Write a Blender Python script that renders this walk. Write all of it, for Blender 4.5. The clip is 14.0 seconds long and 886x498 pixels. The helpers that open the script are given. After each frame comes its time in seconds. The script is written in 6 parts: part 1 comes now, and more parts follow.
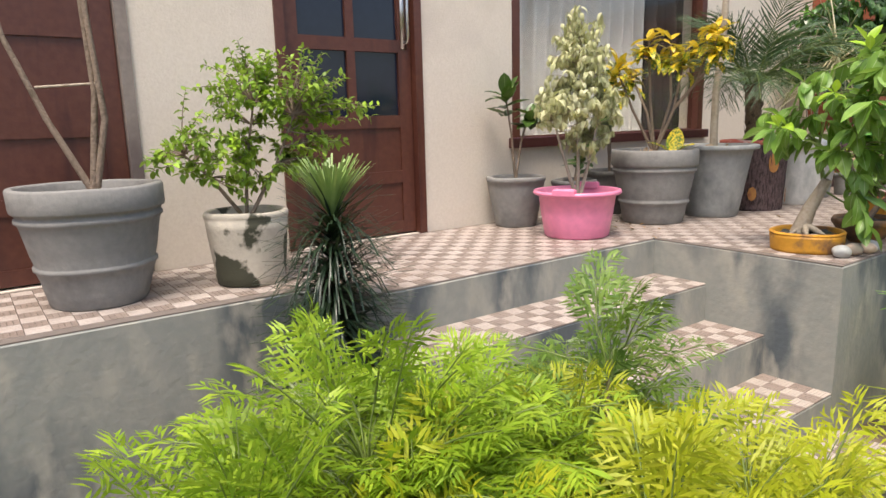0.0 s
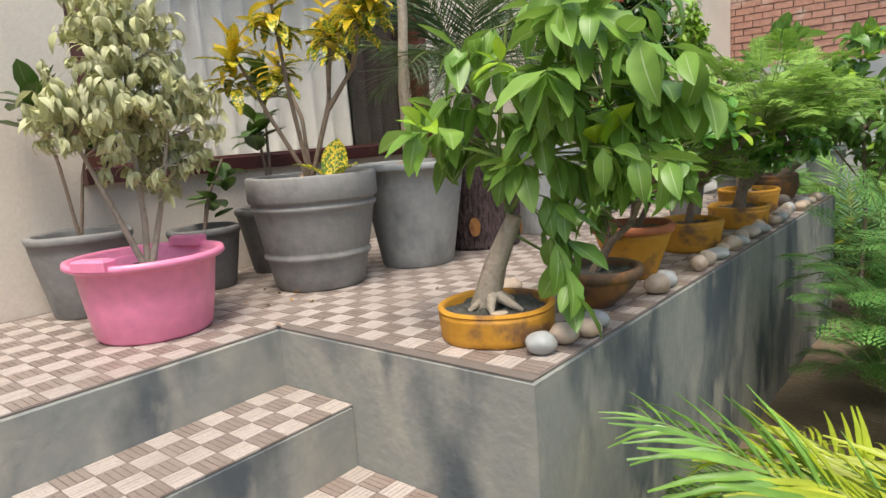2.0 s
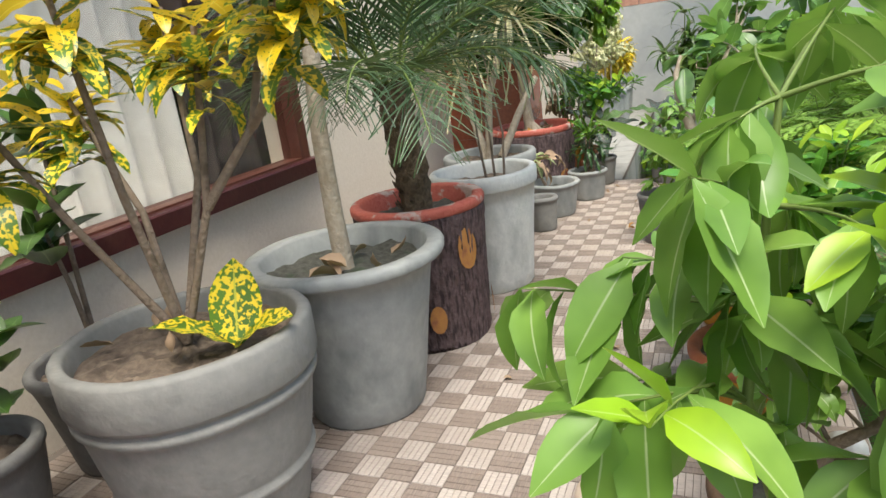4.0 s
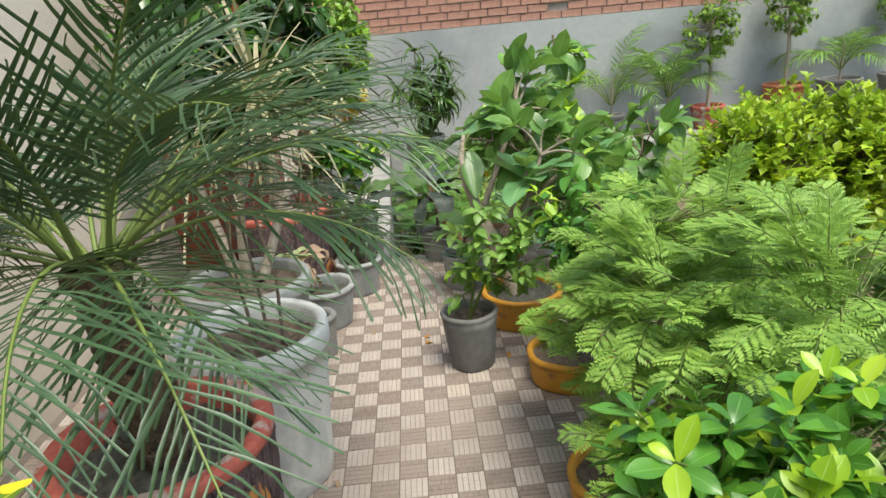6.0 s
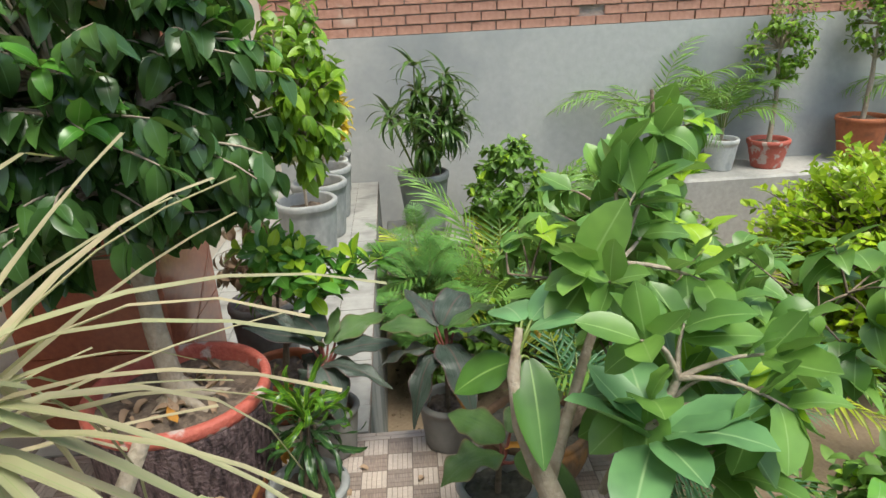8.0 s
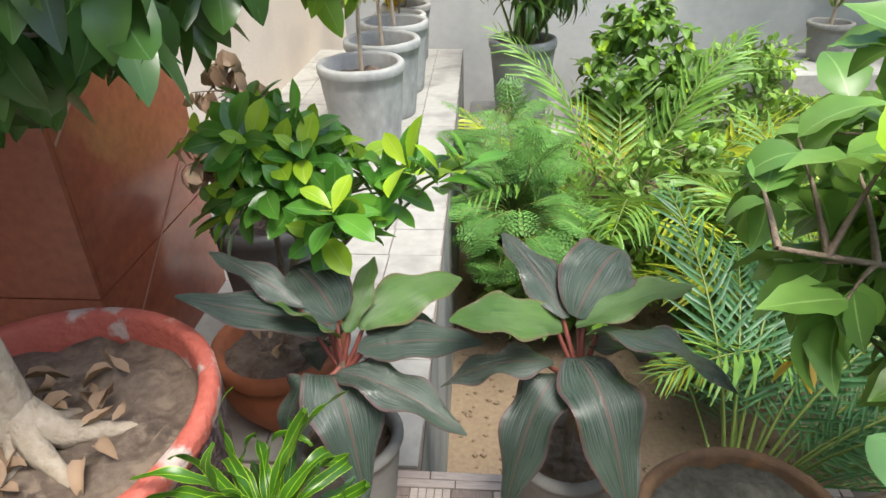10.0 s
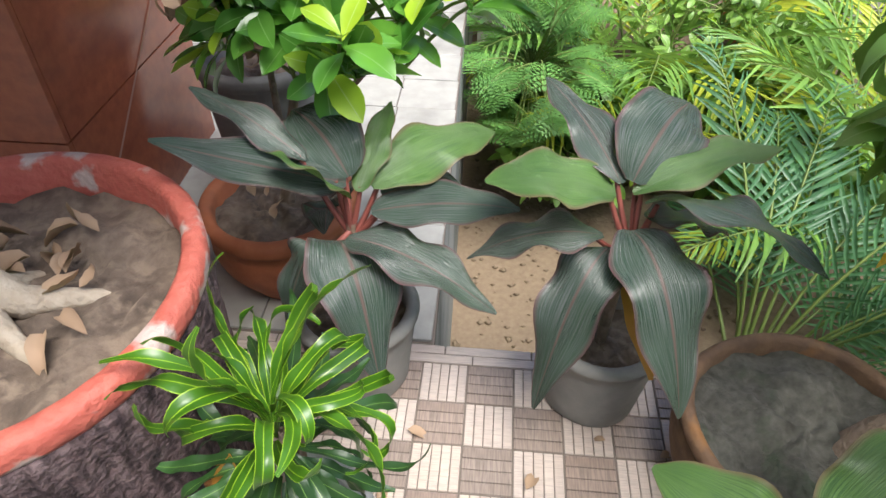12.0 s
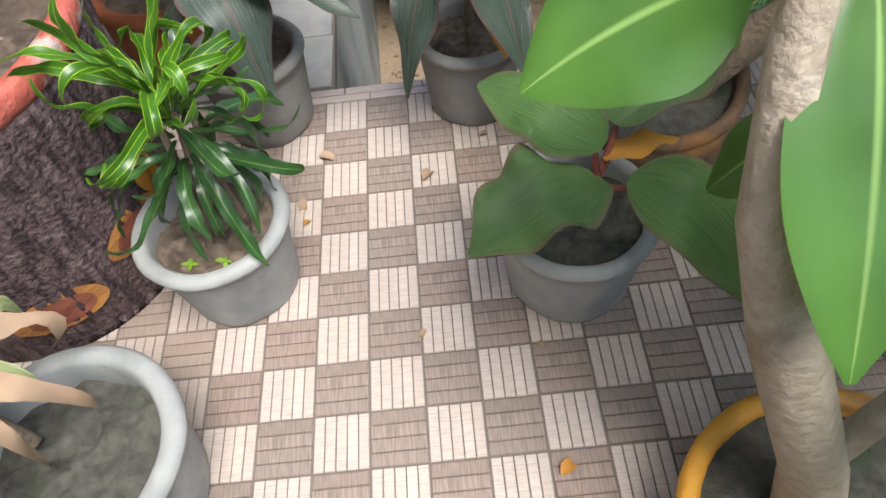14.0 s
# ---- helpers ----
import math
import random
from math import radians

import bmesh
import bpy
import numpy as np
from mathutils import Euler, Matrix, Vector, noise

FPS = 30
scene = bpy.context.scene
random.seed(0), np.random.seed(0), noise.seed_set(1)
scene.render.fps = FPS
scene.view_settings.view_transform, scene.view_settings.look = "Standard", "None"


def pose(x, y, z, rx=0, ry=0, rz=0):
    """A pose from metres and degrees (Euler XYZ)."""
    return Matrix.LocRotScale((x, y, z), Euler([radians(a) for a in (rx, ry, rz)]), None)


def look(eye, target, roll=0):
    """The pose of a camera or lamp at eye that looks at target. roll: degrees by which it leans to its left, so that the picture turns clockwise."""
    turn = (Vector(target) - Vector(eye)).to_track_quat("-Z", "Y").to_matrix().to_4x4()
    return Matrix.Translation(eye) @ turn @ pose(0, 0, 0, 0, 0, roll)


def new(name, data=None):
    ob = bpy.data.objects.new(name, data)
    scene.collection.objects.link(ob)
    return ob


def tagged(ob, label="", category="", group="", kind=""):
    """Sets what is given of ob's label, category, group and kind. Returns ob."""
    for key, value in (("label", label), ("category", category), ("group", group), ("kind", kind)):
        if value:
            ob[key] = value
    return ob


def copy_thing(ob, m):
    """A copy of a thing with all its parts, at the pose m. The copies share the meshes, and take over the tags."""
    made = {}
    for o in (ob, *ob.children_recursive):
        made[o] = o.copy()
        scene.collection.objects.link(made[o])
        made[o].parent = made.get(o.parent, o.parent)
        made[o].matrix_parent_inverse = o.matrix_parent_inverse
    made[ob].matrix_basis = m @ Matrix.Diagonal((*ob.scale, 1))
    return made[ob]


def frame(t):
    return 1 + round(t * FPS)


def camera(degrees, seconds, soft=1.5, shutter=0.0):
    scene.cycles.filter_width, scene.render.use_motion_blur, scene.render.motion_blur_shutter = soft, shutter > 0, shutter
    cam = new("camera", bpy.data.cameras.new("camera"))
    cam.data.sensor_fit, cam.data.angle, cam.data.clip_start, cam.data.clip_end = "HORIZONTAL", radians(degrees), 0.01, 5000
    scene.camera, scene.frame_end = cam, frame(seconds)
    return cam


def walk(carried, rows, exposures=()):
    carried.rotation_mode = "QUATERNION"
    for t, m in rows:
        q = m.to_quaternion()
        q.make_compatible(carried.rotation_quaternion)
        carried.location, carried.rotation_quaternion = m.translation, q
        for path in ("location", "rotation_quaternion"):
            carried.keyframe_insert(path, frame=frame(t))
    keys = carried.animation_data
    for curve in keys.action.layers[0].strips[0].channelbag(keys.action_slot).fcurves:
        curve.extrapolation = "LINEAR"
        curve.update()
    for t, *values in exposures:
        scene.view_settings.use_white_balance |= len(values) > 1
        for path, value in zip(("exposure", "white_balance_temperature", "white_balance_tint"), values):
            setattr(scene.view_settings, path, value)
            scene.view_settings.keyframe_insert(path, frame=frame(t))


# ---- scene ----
cam = camera(68.0, 14.0)
PATH = [
    (0, (3.42, 0.927, 0.654), (1.836, 2.088, 0.275), -1.5),
    (0.5, (3.379, 1.346, 0.667), (1.883, 2.62, 0.293), -5.4),
    (0.8, (3.314, 1.663, 0.668), (1.941, 3.071, 0.303), -3.7),
    (1, (3.309, 1.867, 0.655), (1.993, 3.325, 0.276), -6.2),
    (1.1, (3.288, 1.966, 0.627), (1.974, 3.427, 0.252), -6.9),
    (1.5, (3.183, 2.391, 0.571), (1.948, 3.922, 0.208), -3.8),
    (2, (2.995, 2.743, 0.569), (1.723, 4.248, 0.229), -4.2),
    (2.2, (2.833, 2.858, 0.589), (1.544, 4.35, 0.255), -3.2),
    (4.3, (1.822, 3.611, 0.996), (1.166, 5.389, 0.358), -7.6),
    (4.5, (1.779, 3.684, 1.026), (1.193, 5.477, 0.363), -7.4),
    (5, (1.706, 3.865, 1.1), (1.244, 5.692, 0.431), -8.7),
    (5.5, (1.573, 4.065, 1.119), (1.342, 5.936, 0.452), -7.6),
    (5.8, (1.54, 4.17, 1.176), (1.495, 6.062, 0.529), -6.7),
    (6, (1.546, 4.291, 1.21), (1.59, 6.18, 0.555), -5.3),
    (6.5, (1.616, 4.706, 1.307), (1.775, 6.573, 0.61), -4.4),
    (7, (1.654, 5.077, 1.396), (1.825, 6.936, 0.679), -5.9),
    (7.2, (1.635, 5.244, 1.41), (1.776, 7.121, 0.734), -4.9),
    (9.3, (1.488, 6.507, 1.192), (1.45, 8.308, 0.323), -2.6),
    (9.5, (1.489, 6.615, 1.153), (1.364, 8.394, 0.247), -3.1),
    (10, (1.476, 6.822, 1.037), (1.319, 8.542, 0.03), -1.7),
    (10.5, (1.445, 6.885, 0.993), (1.297, 8.519, -0.15), -2.5),
    (11, (1.47, 6.944, 0.952), (1.428, 8.5, -0.304), -0.5),
    (11.5, (1.472, 6.965, 0.936), (1.458, 8.493, -0.354), 0.3),
    (12, (1.415, 6.955, 0.93), (1.29, 8.433, -0.411), 0.4),
    (12.5, (1.377, 6.899, 0.909), (1.067, 8.255, -0.529), -1.1),
    (13, (1.395, 6.871, 0.9), (1.059, 8.143, -0.607), -3.9),
    (13.5, (1.438, 6.824, 0.886), (1.191, 8.039, -0.683), -7.5),
    (14, (1.553, 6.694, 0.884), (1.498, 7.83, -0.762), -8.5),
]
EXPOSURES = [(0, 0.98, 6900, 12), (2.2, 0.82, 6650, 8), (4.5, 1.05, 6600, 4), (7.2, 0.8, 6550, 3), (9.3, 1.0, 6600, 4), (10.5, 1.42, 6350, 9), (12.5, 1.38, 6250, 9), (13.5, 1.35, 6200, 9), (14.0, 1.25, 6250, 9)]
walk(cam, [(t, look(e, g, r)) for t, e, g, r in PATH], EXPOSURES)

# ---- world, light, exposure ----
world = bpy.data.worlds.new("sky")
scene.world = world
world.use_nodes = True
wn = world.node_tree.nodes
sky = wn.new("ShaderNodeTexSky")
sky.sky_type = 'NISHITA'
sky.sun_disc = False
sky.sun_elevation = radians(68)
sky.sun_rotation = radians(144)
sky.air_density, sky.dust_density, sky.ozone_density = 1.0, 3.0, 1.0
world.node_tree.links.new(sky.outputs[0], wn["Background"].inputs[0])
wn["Background"].inputs[1].default_value = 0.13
sun = new("sun", bpy.data.lights.new("sun", "SUN"))
sun.data.energy, sun.data.angle, sun.data.color = 2.3, radians(28), (1.0, 0.95, 0.88)
sun.matrix_world = look((0, 0, 0), (-0.22, 0.30, -0.93))


# ---- materials ----
def mat_base(name, rough=0.6, metal=0.0):
    m = bpy.data.materials.new(name)
    m.use_nodes = True
    nt = m.node_tree
    b = nt.nodes["Principled BSDF"]
    b.inputs["Roughness"].default_value = rough
    b.inputs["Metallic"].default_value = metal
    return m, nt, b


def rgb(c):
    return (c[0], c[1], c[2], 1.0)


def mix(nt, fac, a, b, mode='MIX'):
    n = nt.nodes.new("ShaderNodeMix")
    n.data_type, n.blend_type = 'RGBA', mode
    if isinstance(fac, float):
        n.inputs[0].default_value = fac
    else:
        nt.links.new(fac, n.inputs[0])
    for sock, v in ((n.inputs[6], a), (n.inputs[7], b)):
        if isinstance(v, tuple):
            sock.default_value = rgb(v)
        else:
            nt.links.new(v, sock)
    return n.outputs[2]


def noise_fac(nt, scale, detail=4.0, lo=0.35, hi=0.65, stretch=None, coords="Object"):
    tc = nt.nodes.new("ShaderNodeTexCoord")
    src = tc.outputs[coords]
    if stretch:
        mp = nt.nodes.new("ShaderNodeMapping")
        mp.inputs["Scale"].default_value = stretch
        nt.links.new(src, mp.inputs["Vector"])
        src = mp.outputs[0]
    n = nt.nodes.new("ShaderNodeTexNoise")
    n.inputs["Scale"].default_value = scale
    n.inputs["Detail"].default_value = detail
    nt.links.new(src, n.inputs["Vector"])
    r = nt.nodes.new("ShaderNodeMapRange")
    r.inputs["From Min"].default_value, r.inputs["From Max"].default_value = lo, hi
    nt.links.new(n.outputs["Fac"], r.inputs["Value"])
    return r.outputs[0]


def bump(nt, b, height, strength=0.3, distance=0.01):
    n = nt.nodes.new("ShaderNodeBump")
    n.inputs["Strength"].default_value, n.inputs["Distance"].default_value = strength, distance
    nt.links.new(height, n.inputs["Height"])
    nt.links.new(n.outputs[0], b.inputs["Normal"])


def rough_mat(name, c1, c2, c3=None, big=2.5, small=40.0, rough=0.8, bstr=0.3, stretch=None, stain=(0.55, 0.7), bscale=None, c4=None):
    """Two colours in grain, a third in large stains, and relief."""
    m, nt, b = mat_base(name, rough)
    col = mix(nt, noise_fac(nt, small, 6, 0.3, 0.7), c1, c2)
    if c3:
        col = mix(nt, noise_fac(nt, big, 5, stain[0], stain[1], stretch), col, c3)
    if c4:
        col = mix(nt, noise_fac(nt, big * 2.7, 7, 0.52, 0.66, stretch), col, c4)
    nt.links.new(col, b.inputs["Base Color"])
    bump(nt, b, noise_fac(nt, bscale or small * 1.5, 8, 0.2, 0.8), bstr, 0.006)
    return m


def leaf_mat(name, c1, c2, rough=0.42, trans=0.3, rib=None, spots=None, edge=None, spot_scale=90.0, spot_cut=0.55, stripes=None):
    """A leaf: colour varied leaf by leaf and over each blade, with a midrib and some light let through."""
    m, nt, b = mat_base(name, rough)
    geo = nt.nodes.new("ShaderNodeNewGeometry")
    col = mix(nt, geo.outputs["Random Per Island"], c1, c2)
    col = mix(nt, noise_fac(nt, 9.0, 3, 0.35, 0.75), col, tuple(x * 0.62 for x in c1))
    uv = nt.nodes.new("ShaderNodeUVMap")
    sep = nt.nodes.new("ShaderNodeSeparateXYZ")
    nt.links.new(uv.outputs[0], sep.inputs[0])
    side = nt.nodes.new("ShaderNodeMath")
    side.operation = 'ABSOLUTE'
    nt.links.new(sep.outputs[0], side.inputs[0])

    def band(lo, hi, flip=False):
        r = nt.nodes.new("ShaderNodeMapRange")
        r.inputs["From Min"].default_value, r.inputs["From Max"].default_value = lo, hi
        if flip:
            r.inputs["To Min"].default_value, r.inputs["To Max"].default_value = 1.0, 0.0
        nt.links.new(side.outputs[0], r.inputs["Value"])
        return r.outputs[0]
    if stripes:
        col = mix(nt, noise_fac(nt, 3.2, 3, 0.47, 0.62, (14, 0.9, 1), "UV"), col, stripes)
    if stripes:
        bump(nt, b, noise_fac(nt, 3.0, 3, 0.3, 0.7, (18, 0.5, 1), "UV"), 0.5, 0.004)
    if spots:
        col = mix(nt, noise_fac(nt, spot_scale, 1.5, spot_cut, spot_cut + 0.04), col, spots)
    if edge:
        col = mix(nt, band(0.86, 0.99), col, edge)
    if rib:
        col = mix(nt, band(0.015, 0.065, True), col, rib)
    nt.links.new(col, b.inputs["Base Color"])
    if trans > 0:
        tr = nt.nodes.new("ShaderNodeBsdfTranslucent")
        bright = mix(nt, 0.4, col, (0.34, 0.50, 0.09))
        nt.links.new(bright, tr.inputs[0])
        ms = nt.nodes.new("ShaderNodeMixShader")
        ms.inputs[0].default_value = trans
        nt.links.new(b.outputs[0], ms.inputs[1])
        nt.links.new(tr.outputs[0], ms.inputs[2])
        nt.links.new(ms.outputs[0], nt.nodes["Material Output"].inputs[0])
    return m


def tile_mat(name, c1, c2, c3, stretch):
    m, nt, b = mat_base(name, 0.38)
    oi = nt.nodes.new("ShaderNodeObjectInfo")
    geo = nt.nodes.new("ShaderNodeNewGeometry")
    col = mix(nt, geo.outputs["Random Per Island"], c1, c2)
    fr = nt.nodes.new("ShaderNodeMath")
    fr.operation = 'MULTIPLY'
    fr.inputs[1].default_value = 0.5
    nt.links.new(oi.outputs["Random"], fr.inputs[0])
    col = mix(nt, fr.outputs[0], col, c3)
    col = mix(nt, noise_fac(nt, 30, 5, 0.4, 0.75, stretch), col, tuple(x * 0.62 for x in c1))
    col = mix(nt, noise_fac(nt, 2.1, 7, 0.44, 0.80), col, (0.31, 0.25, 0.21))
    nt.links.new(col, b.inputs["Base Color"])
    bump(nt, b, noise_fac(nt, 60, 5, 0.2, 0.8, stretch), 0.15, 0.003)
    return m


def plain(name, c, rough=0.5, metal=0.0):
    m, nt, b = mat_base(name, rough, metal)
    col = mix(nt, noise_fac(nt, 25, 4, 0.3, 0.8), c, tuple(x * 0.82 for x in c))
    nt.links.new(col, b.inputs["Base Color"])
    return m


M_WALL = rough_mat("cream_plaster", (0.688, 0.614, 0.521), (0.632, 0.558, 0.465), (0.558, 0.493, 0.419), big=1.2, small=70, rough=0.85, bstr=0.25)
M_CONC = rough_mat("stained_cement", (0.235, 0.245, 0.22), (0.28, 0.275, 0.24), (0.085, 0.10, 0.108), big=2.6, small=22, rough=0.7, bstr=0.3, stretch=(1, 1, 0.5), stain=(0.47, 0.60), c4=(0.34, 0.325, 0.275))
M_CONC_L = rough_mat("pale_cement", (0.414, 0.405, 0.378), (0.342, 0.333, 0.306), (0.216, 0.216, 0.198), big=3.0, small=25, rough=0.75, bstr=0.2, stretch=(1, 1, 0.4))
M_LEDGE = rough_mat("grey_ledge_cement", (0.27, 0.275, 0.255), (0.33, 0.325, 0.30), (0.14, 0.15, 0.145), big=3, small=25, rough=0.75, bstr=0.25, stretch=(1, 1, 0.4), stain=(0.47, 0.62))
M_LTILE = rough_mat("pale_ledge_tile", (0.37, 0.365, 0.34), (0.31, 0.305, 0.28), (0.19, 0.185, 0.17), big=5, small=25, rough=0.5, bstr=0.15, stain=(0.5, 0.7))
M_GROUT = plain("grout", (0.17, 0.14, 0.12), 0.9)
M_TL = tile_mat("pale_slats", (0.545, 0.475, 0.425), (0.47, 0.395, 0.35), (0.540, 0.450, 0.360), (1, 12, 1))
M_TD = tile_mat("brown_slats", (0.225, 0.180, 0.152), (0.30, 0.245, 0.210), (0.31, 0.215, 0.17), (12, 1, 1))
M_WOOD = rough_mat("dark_red_wood", (0.078, 0.024, 0.015), (0.105, 0.036, 0.022), (0.055, 0.017, 0.012), big=2, small=30, rough=0.4, bstr=0.15, stretch=(1, 6, 0.6))
M_GLASS_D = plain("dark_door_glass", (0.012, 0.016, 0.03), 0.08)
M_CURT = plain("curtain_cloth", (0.80, 0.79, 0.74), 0.9)
M_REVEAL = rough_mat("grey_brown_frame_paint", (0.20, 0.165, 0.14), (0.25, 0.21, 0.18), (0.13, 0.10, 0.09), big=3, small=40, rough=0.6, bstr=0.15)
# near-black colour that stands in for the shade indoors
M_DARK = plain("room_shade", (0.03, 0.028, 0.025), 0.9)
M_METAL = plain("brushed_steel", (0.62, 0.60, 0.57), 0.3, 1.0)
M_POTG = rough_mat("grey_cement_pot", (0.205, 0.201, 0.189), (0.246, 0.238, 0.221), (0.139, 0.135, 0.127), big=5, small=35, rough=0.8, bstr=0.25)
M_POTM = rough_mat("mid_grey_cement_pot", (0.273, 0.282, 0.273), (0.334, 0.339, 0.326), (0.176, 0.185, 0.185), big=7, small=30, rough=0.75, bstr=0.25, stretch=(1, 1, 0.5))
M_POTW = rough_mat("whitewashed_pot", (0.58, 0.59, 0.57), (0.66, 0.66, 0.63), (0.36, 0.38, 0.37), big=6, small=40, rough=0.8, bstr=0.3, stretch=(1, 1, 0.5))
M_POTD = rough_mat("dark_cement_pot", (0.13, 0.125, 0.12), (0.17, 0.165, 0.155), (0.09, 0.085, 0.08), big=6, small=35, rough=0.75, bstr=0.25)
M_MOSS = rough_mat("mossy_white_pot", (0.52, 0.47, 0.38), (0.45, 0.40, 0.33), (0.05, 0.05, 0.03), big=4.5, small=40, rough=0.85, bstr=0.3, stain=(0.52, 0.55))
M_PINK = plain("pink_plastic", (0.86, 0.26, 0.42), 0.35)
M_YEL = rough_mat("yellow_painted_clay", (0.588, 0.284, 0.026), (0.525, 0.242, 0.021), (0.210, 0.105, 0.042), big=9, small=50, rough=0.6, bstr=0.2, stain=(0.56, 0.66))
M_TERR = rough_mat("terracotta", (0.36, 0.11, 0.045), (0.42, 0.14, 0.06), (0.22, 0.08, 0.04), big=7, small=40, rough=0.7, bstr=0.2)
M_BROWNPOT = rough_mat("worn_brown_pot", (0.11, 0.065, 0.04), (0.17, 0.10, 0.055), (0.38, 0.16, 0.03), big=7, small=40, rough=0.8, bstr=0.4)
M_REDRIM = rough_mat("red_painted_rim", (0.40, 0.085, 0.06), (0.46, 0.12, 0.085), (0.46, 0.36, 0.32), big=13, small=60, rough=0.65, bstr=0.5, stain=(0.545, 0.60))
M_BARKPOT = rough_mat("bark_textured_pot", (0.082, 0.048, 0.050), (0.15, 0.105, 0.105), (0.035, 0.020, 0.022), big=85, small=60, rough=0.8, bstr=1.0, bscale=120, stretch=(1, 1, 0.25), stain=(0.45, 0.62))
M_KNOT = rough_mat("orange_knot", (0.44, 0.21, 0.05), (0.36, 0.15, 0.05), (0.25, 0.09, 0.05), big=20, small=40, rough=0.7)
M_KNOTR = rough_mat("red_knot", (0.20, 0.06, 0.04), (0.26, 0.09, 0.05), None, small=40, rough=0.7)
M_SOIL = rough_mat("dry_soil", (0.115, 0.084, 0.062), (0.175, 0.133, 0.10), (0.06, 0.043, 0.032), big=14, small=75, rough=0.95, bstr=1.0, bscale=40, stain=(0.5, 0.68), c4=(0.20, 0.152, 0.112))
M_SOILD = rough_mat("damp_soil", (0.042, 0.040, 0.032), (0.095, 0.093, 0.077), (0.04, 0.055, 0.03), big=14, small=60, rough=0.9, bstr=1.0, bscale=45)
M_GROUND = rough_mat("garden_soil", (0.175, 0.125, 0.082), (0.222, 0.168, 0.110), (0.095, 0.074, 0.042), big=1.6, small=50, rough=0.95, bstr=0.8, bscale=30)
M_GRAN = rough_mat("red_granite_tile", (0.25, 0.070, 0.040), (0.32, 0.098, 0.050), (0.16, 0.045, 0.03), big=2, small=45, rough=0.16, bstr=0.02, stretch=(1, 1, 3))
M_JOINT = plain("pale_joint", (0.34, 0.17, 0.12), 0.7)
M_BRICK = rough_mat("red_brick", (0.36, 0.18, 0.13), (0.48, 0.27, 0.20), (0.52, 0.40, 0.33), big=3, small=20, rough=0.9, bstr=0.5)
M_MORTAR = rough_mat("mortar", (0.36, 0.31, 0.27), (0.28, 0.24, 0.21), None, small=30, rough=0.95)
M_FARWALL = rough_mat("grey_plaster_wall", (0.38, 0.39, 0.38), (0.43, 0.44, 0.43), (0.24, 0.26, 0.27), big=0.9, small=15, rough=0.85, bstr=0.2, stain=(0.45, 0.7))
M_STONE = rough_mat("river_stone", (0.50, 0.38, 0.28), (0.58, 0.48, 0.38), (0.34, 0.23, 0.16), big=9, small=30, rough=0.6, bstr=0.15)
M_STONEG = rough_mat("grey_river_stone", (0.36, 0.37, 0.36), (0.44, 0.44, 0.42), (0.30, 0.28, 0.25), big=7, small=30, rough=0.6, bstr=0.15)
M_BARK = rough_mat("pale_bark", (0.42, 0.36, 0.28), (0.33, 0.27, 0.20), (0.22, 0.17, 0.12), big=18, small=70, rough=0.85, bstr=0.5, stretch=(1, 1, 0.4))
M_BARKG = rough_mat("grey_brown_bark", (0.25, 0.19, 0.14), (0.19, 0.14, 0.10), (0.12, 0.09, 0.06), big=20, small=80, rough=0.9, bstr=0.7)
M_BARKD = rough_mat("palm_bark", (0.10, 0.068, 0.04), (0.17, 0.12, 0.07), (0.05, 0.035, 0.02), big=30, small=90, rough=0.95, bstr=1.0)
M_GSTEM = plain("green_stem", (0.16, 0.22, 0.05), 0.5)
M_RSTEM = plain("red_stem", (0.22, 0.065, 0.05), 0.5)
M_DRY = leaf_mat("dry_leaf", (0.30, 0.19, 0.12), (0.46, 0.33, 0.22), 0.8, 0.1)
M_DRYO = leaf_mat("orange_dry_leaf", (0.62, 0.30, 0.04), (0.50, 0.22, 0.05), 0.6, 0.15)
L_PEEPAL = leaf_mat("peepal_leaf", (0.17, 0.34, 0.055), (0.29, 0.48, 0.085), 0.4, 0.32, rib=(0.46, 0.56, 0.28))
L_BIG = leaf_mat("big_blue_green_leaf", (0.13, 0.31, 0.125), (0.22, 0.43, 0.16), 0.34, 0.22, rib=(0.30, 0.46, 0.22))
L_BANYAN = leaf_mat("banyan_leaf", (0.121, 0.267, 0.056), (0.241, 0.437, 0.084), 0.35, 0.3, rib=(0.28, 0.44, 0.14))
L_FICUS = leaf_mat("dark_ficus_leaf", (0.034, 0.088, 0.022), (0.088, 0.19, 0.040), 0.27, 0.15, rib=(0.08, 0.16, 0.06))
L_GLOSS = leaf_mat("glossy_ficus_leaf", (0.065, 0.21, 0.028), (0.15, 0.37, 0.04), 0.26, 0.2, rib=(0.16, 0.32, 0.08))
L_BROAD = leaf_mat("broad_banyan_leaf", (0.060, 0.150, 0.028), (0.105, 0.235, 0.042), 0.34, 0.14, rib=(0.22, 0.36, 0.10))
L_LIME = leaf_mat("lime_ficus_leaf", (0.16, 0.34, 0.02), (0.34, 0.52, 0.03), 0.4, 0.3, rib=(0.30, 0.46, 0.1))
L_YOUNG = leaf_mat("young_leaf", (0.34, 0.60, 0.03), (0.52, 0.70, 0.045), 0.35, 0.35, rib=(0.46, 0.62, 0.18))
L_VARI = leaf_mat("variegated_leaf", (0.74, 0.72, 0.44), (0.54, 0.54, 0.24), 0.5, 0.25, rib=(0.24, 0.30, 0.10))
L_CROT = leaf_mat("yellow_croton_leaf", (0.80, 0.56, 0.02), (0.72, 0.46, 0.015), 0.35, 0.25, rib=(0.86, 0.66, 0.10), spots=(0.07, 0.15, 0.02), spot_scale=150, spot_cut=0.58)
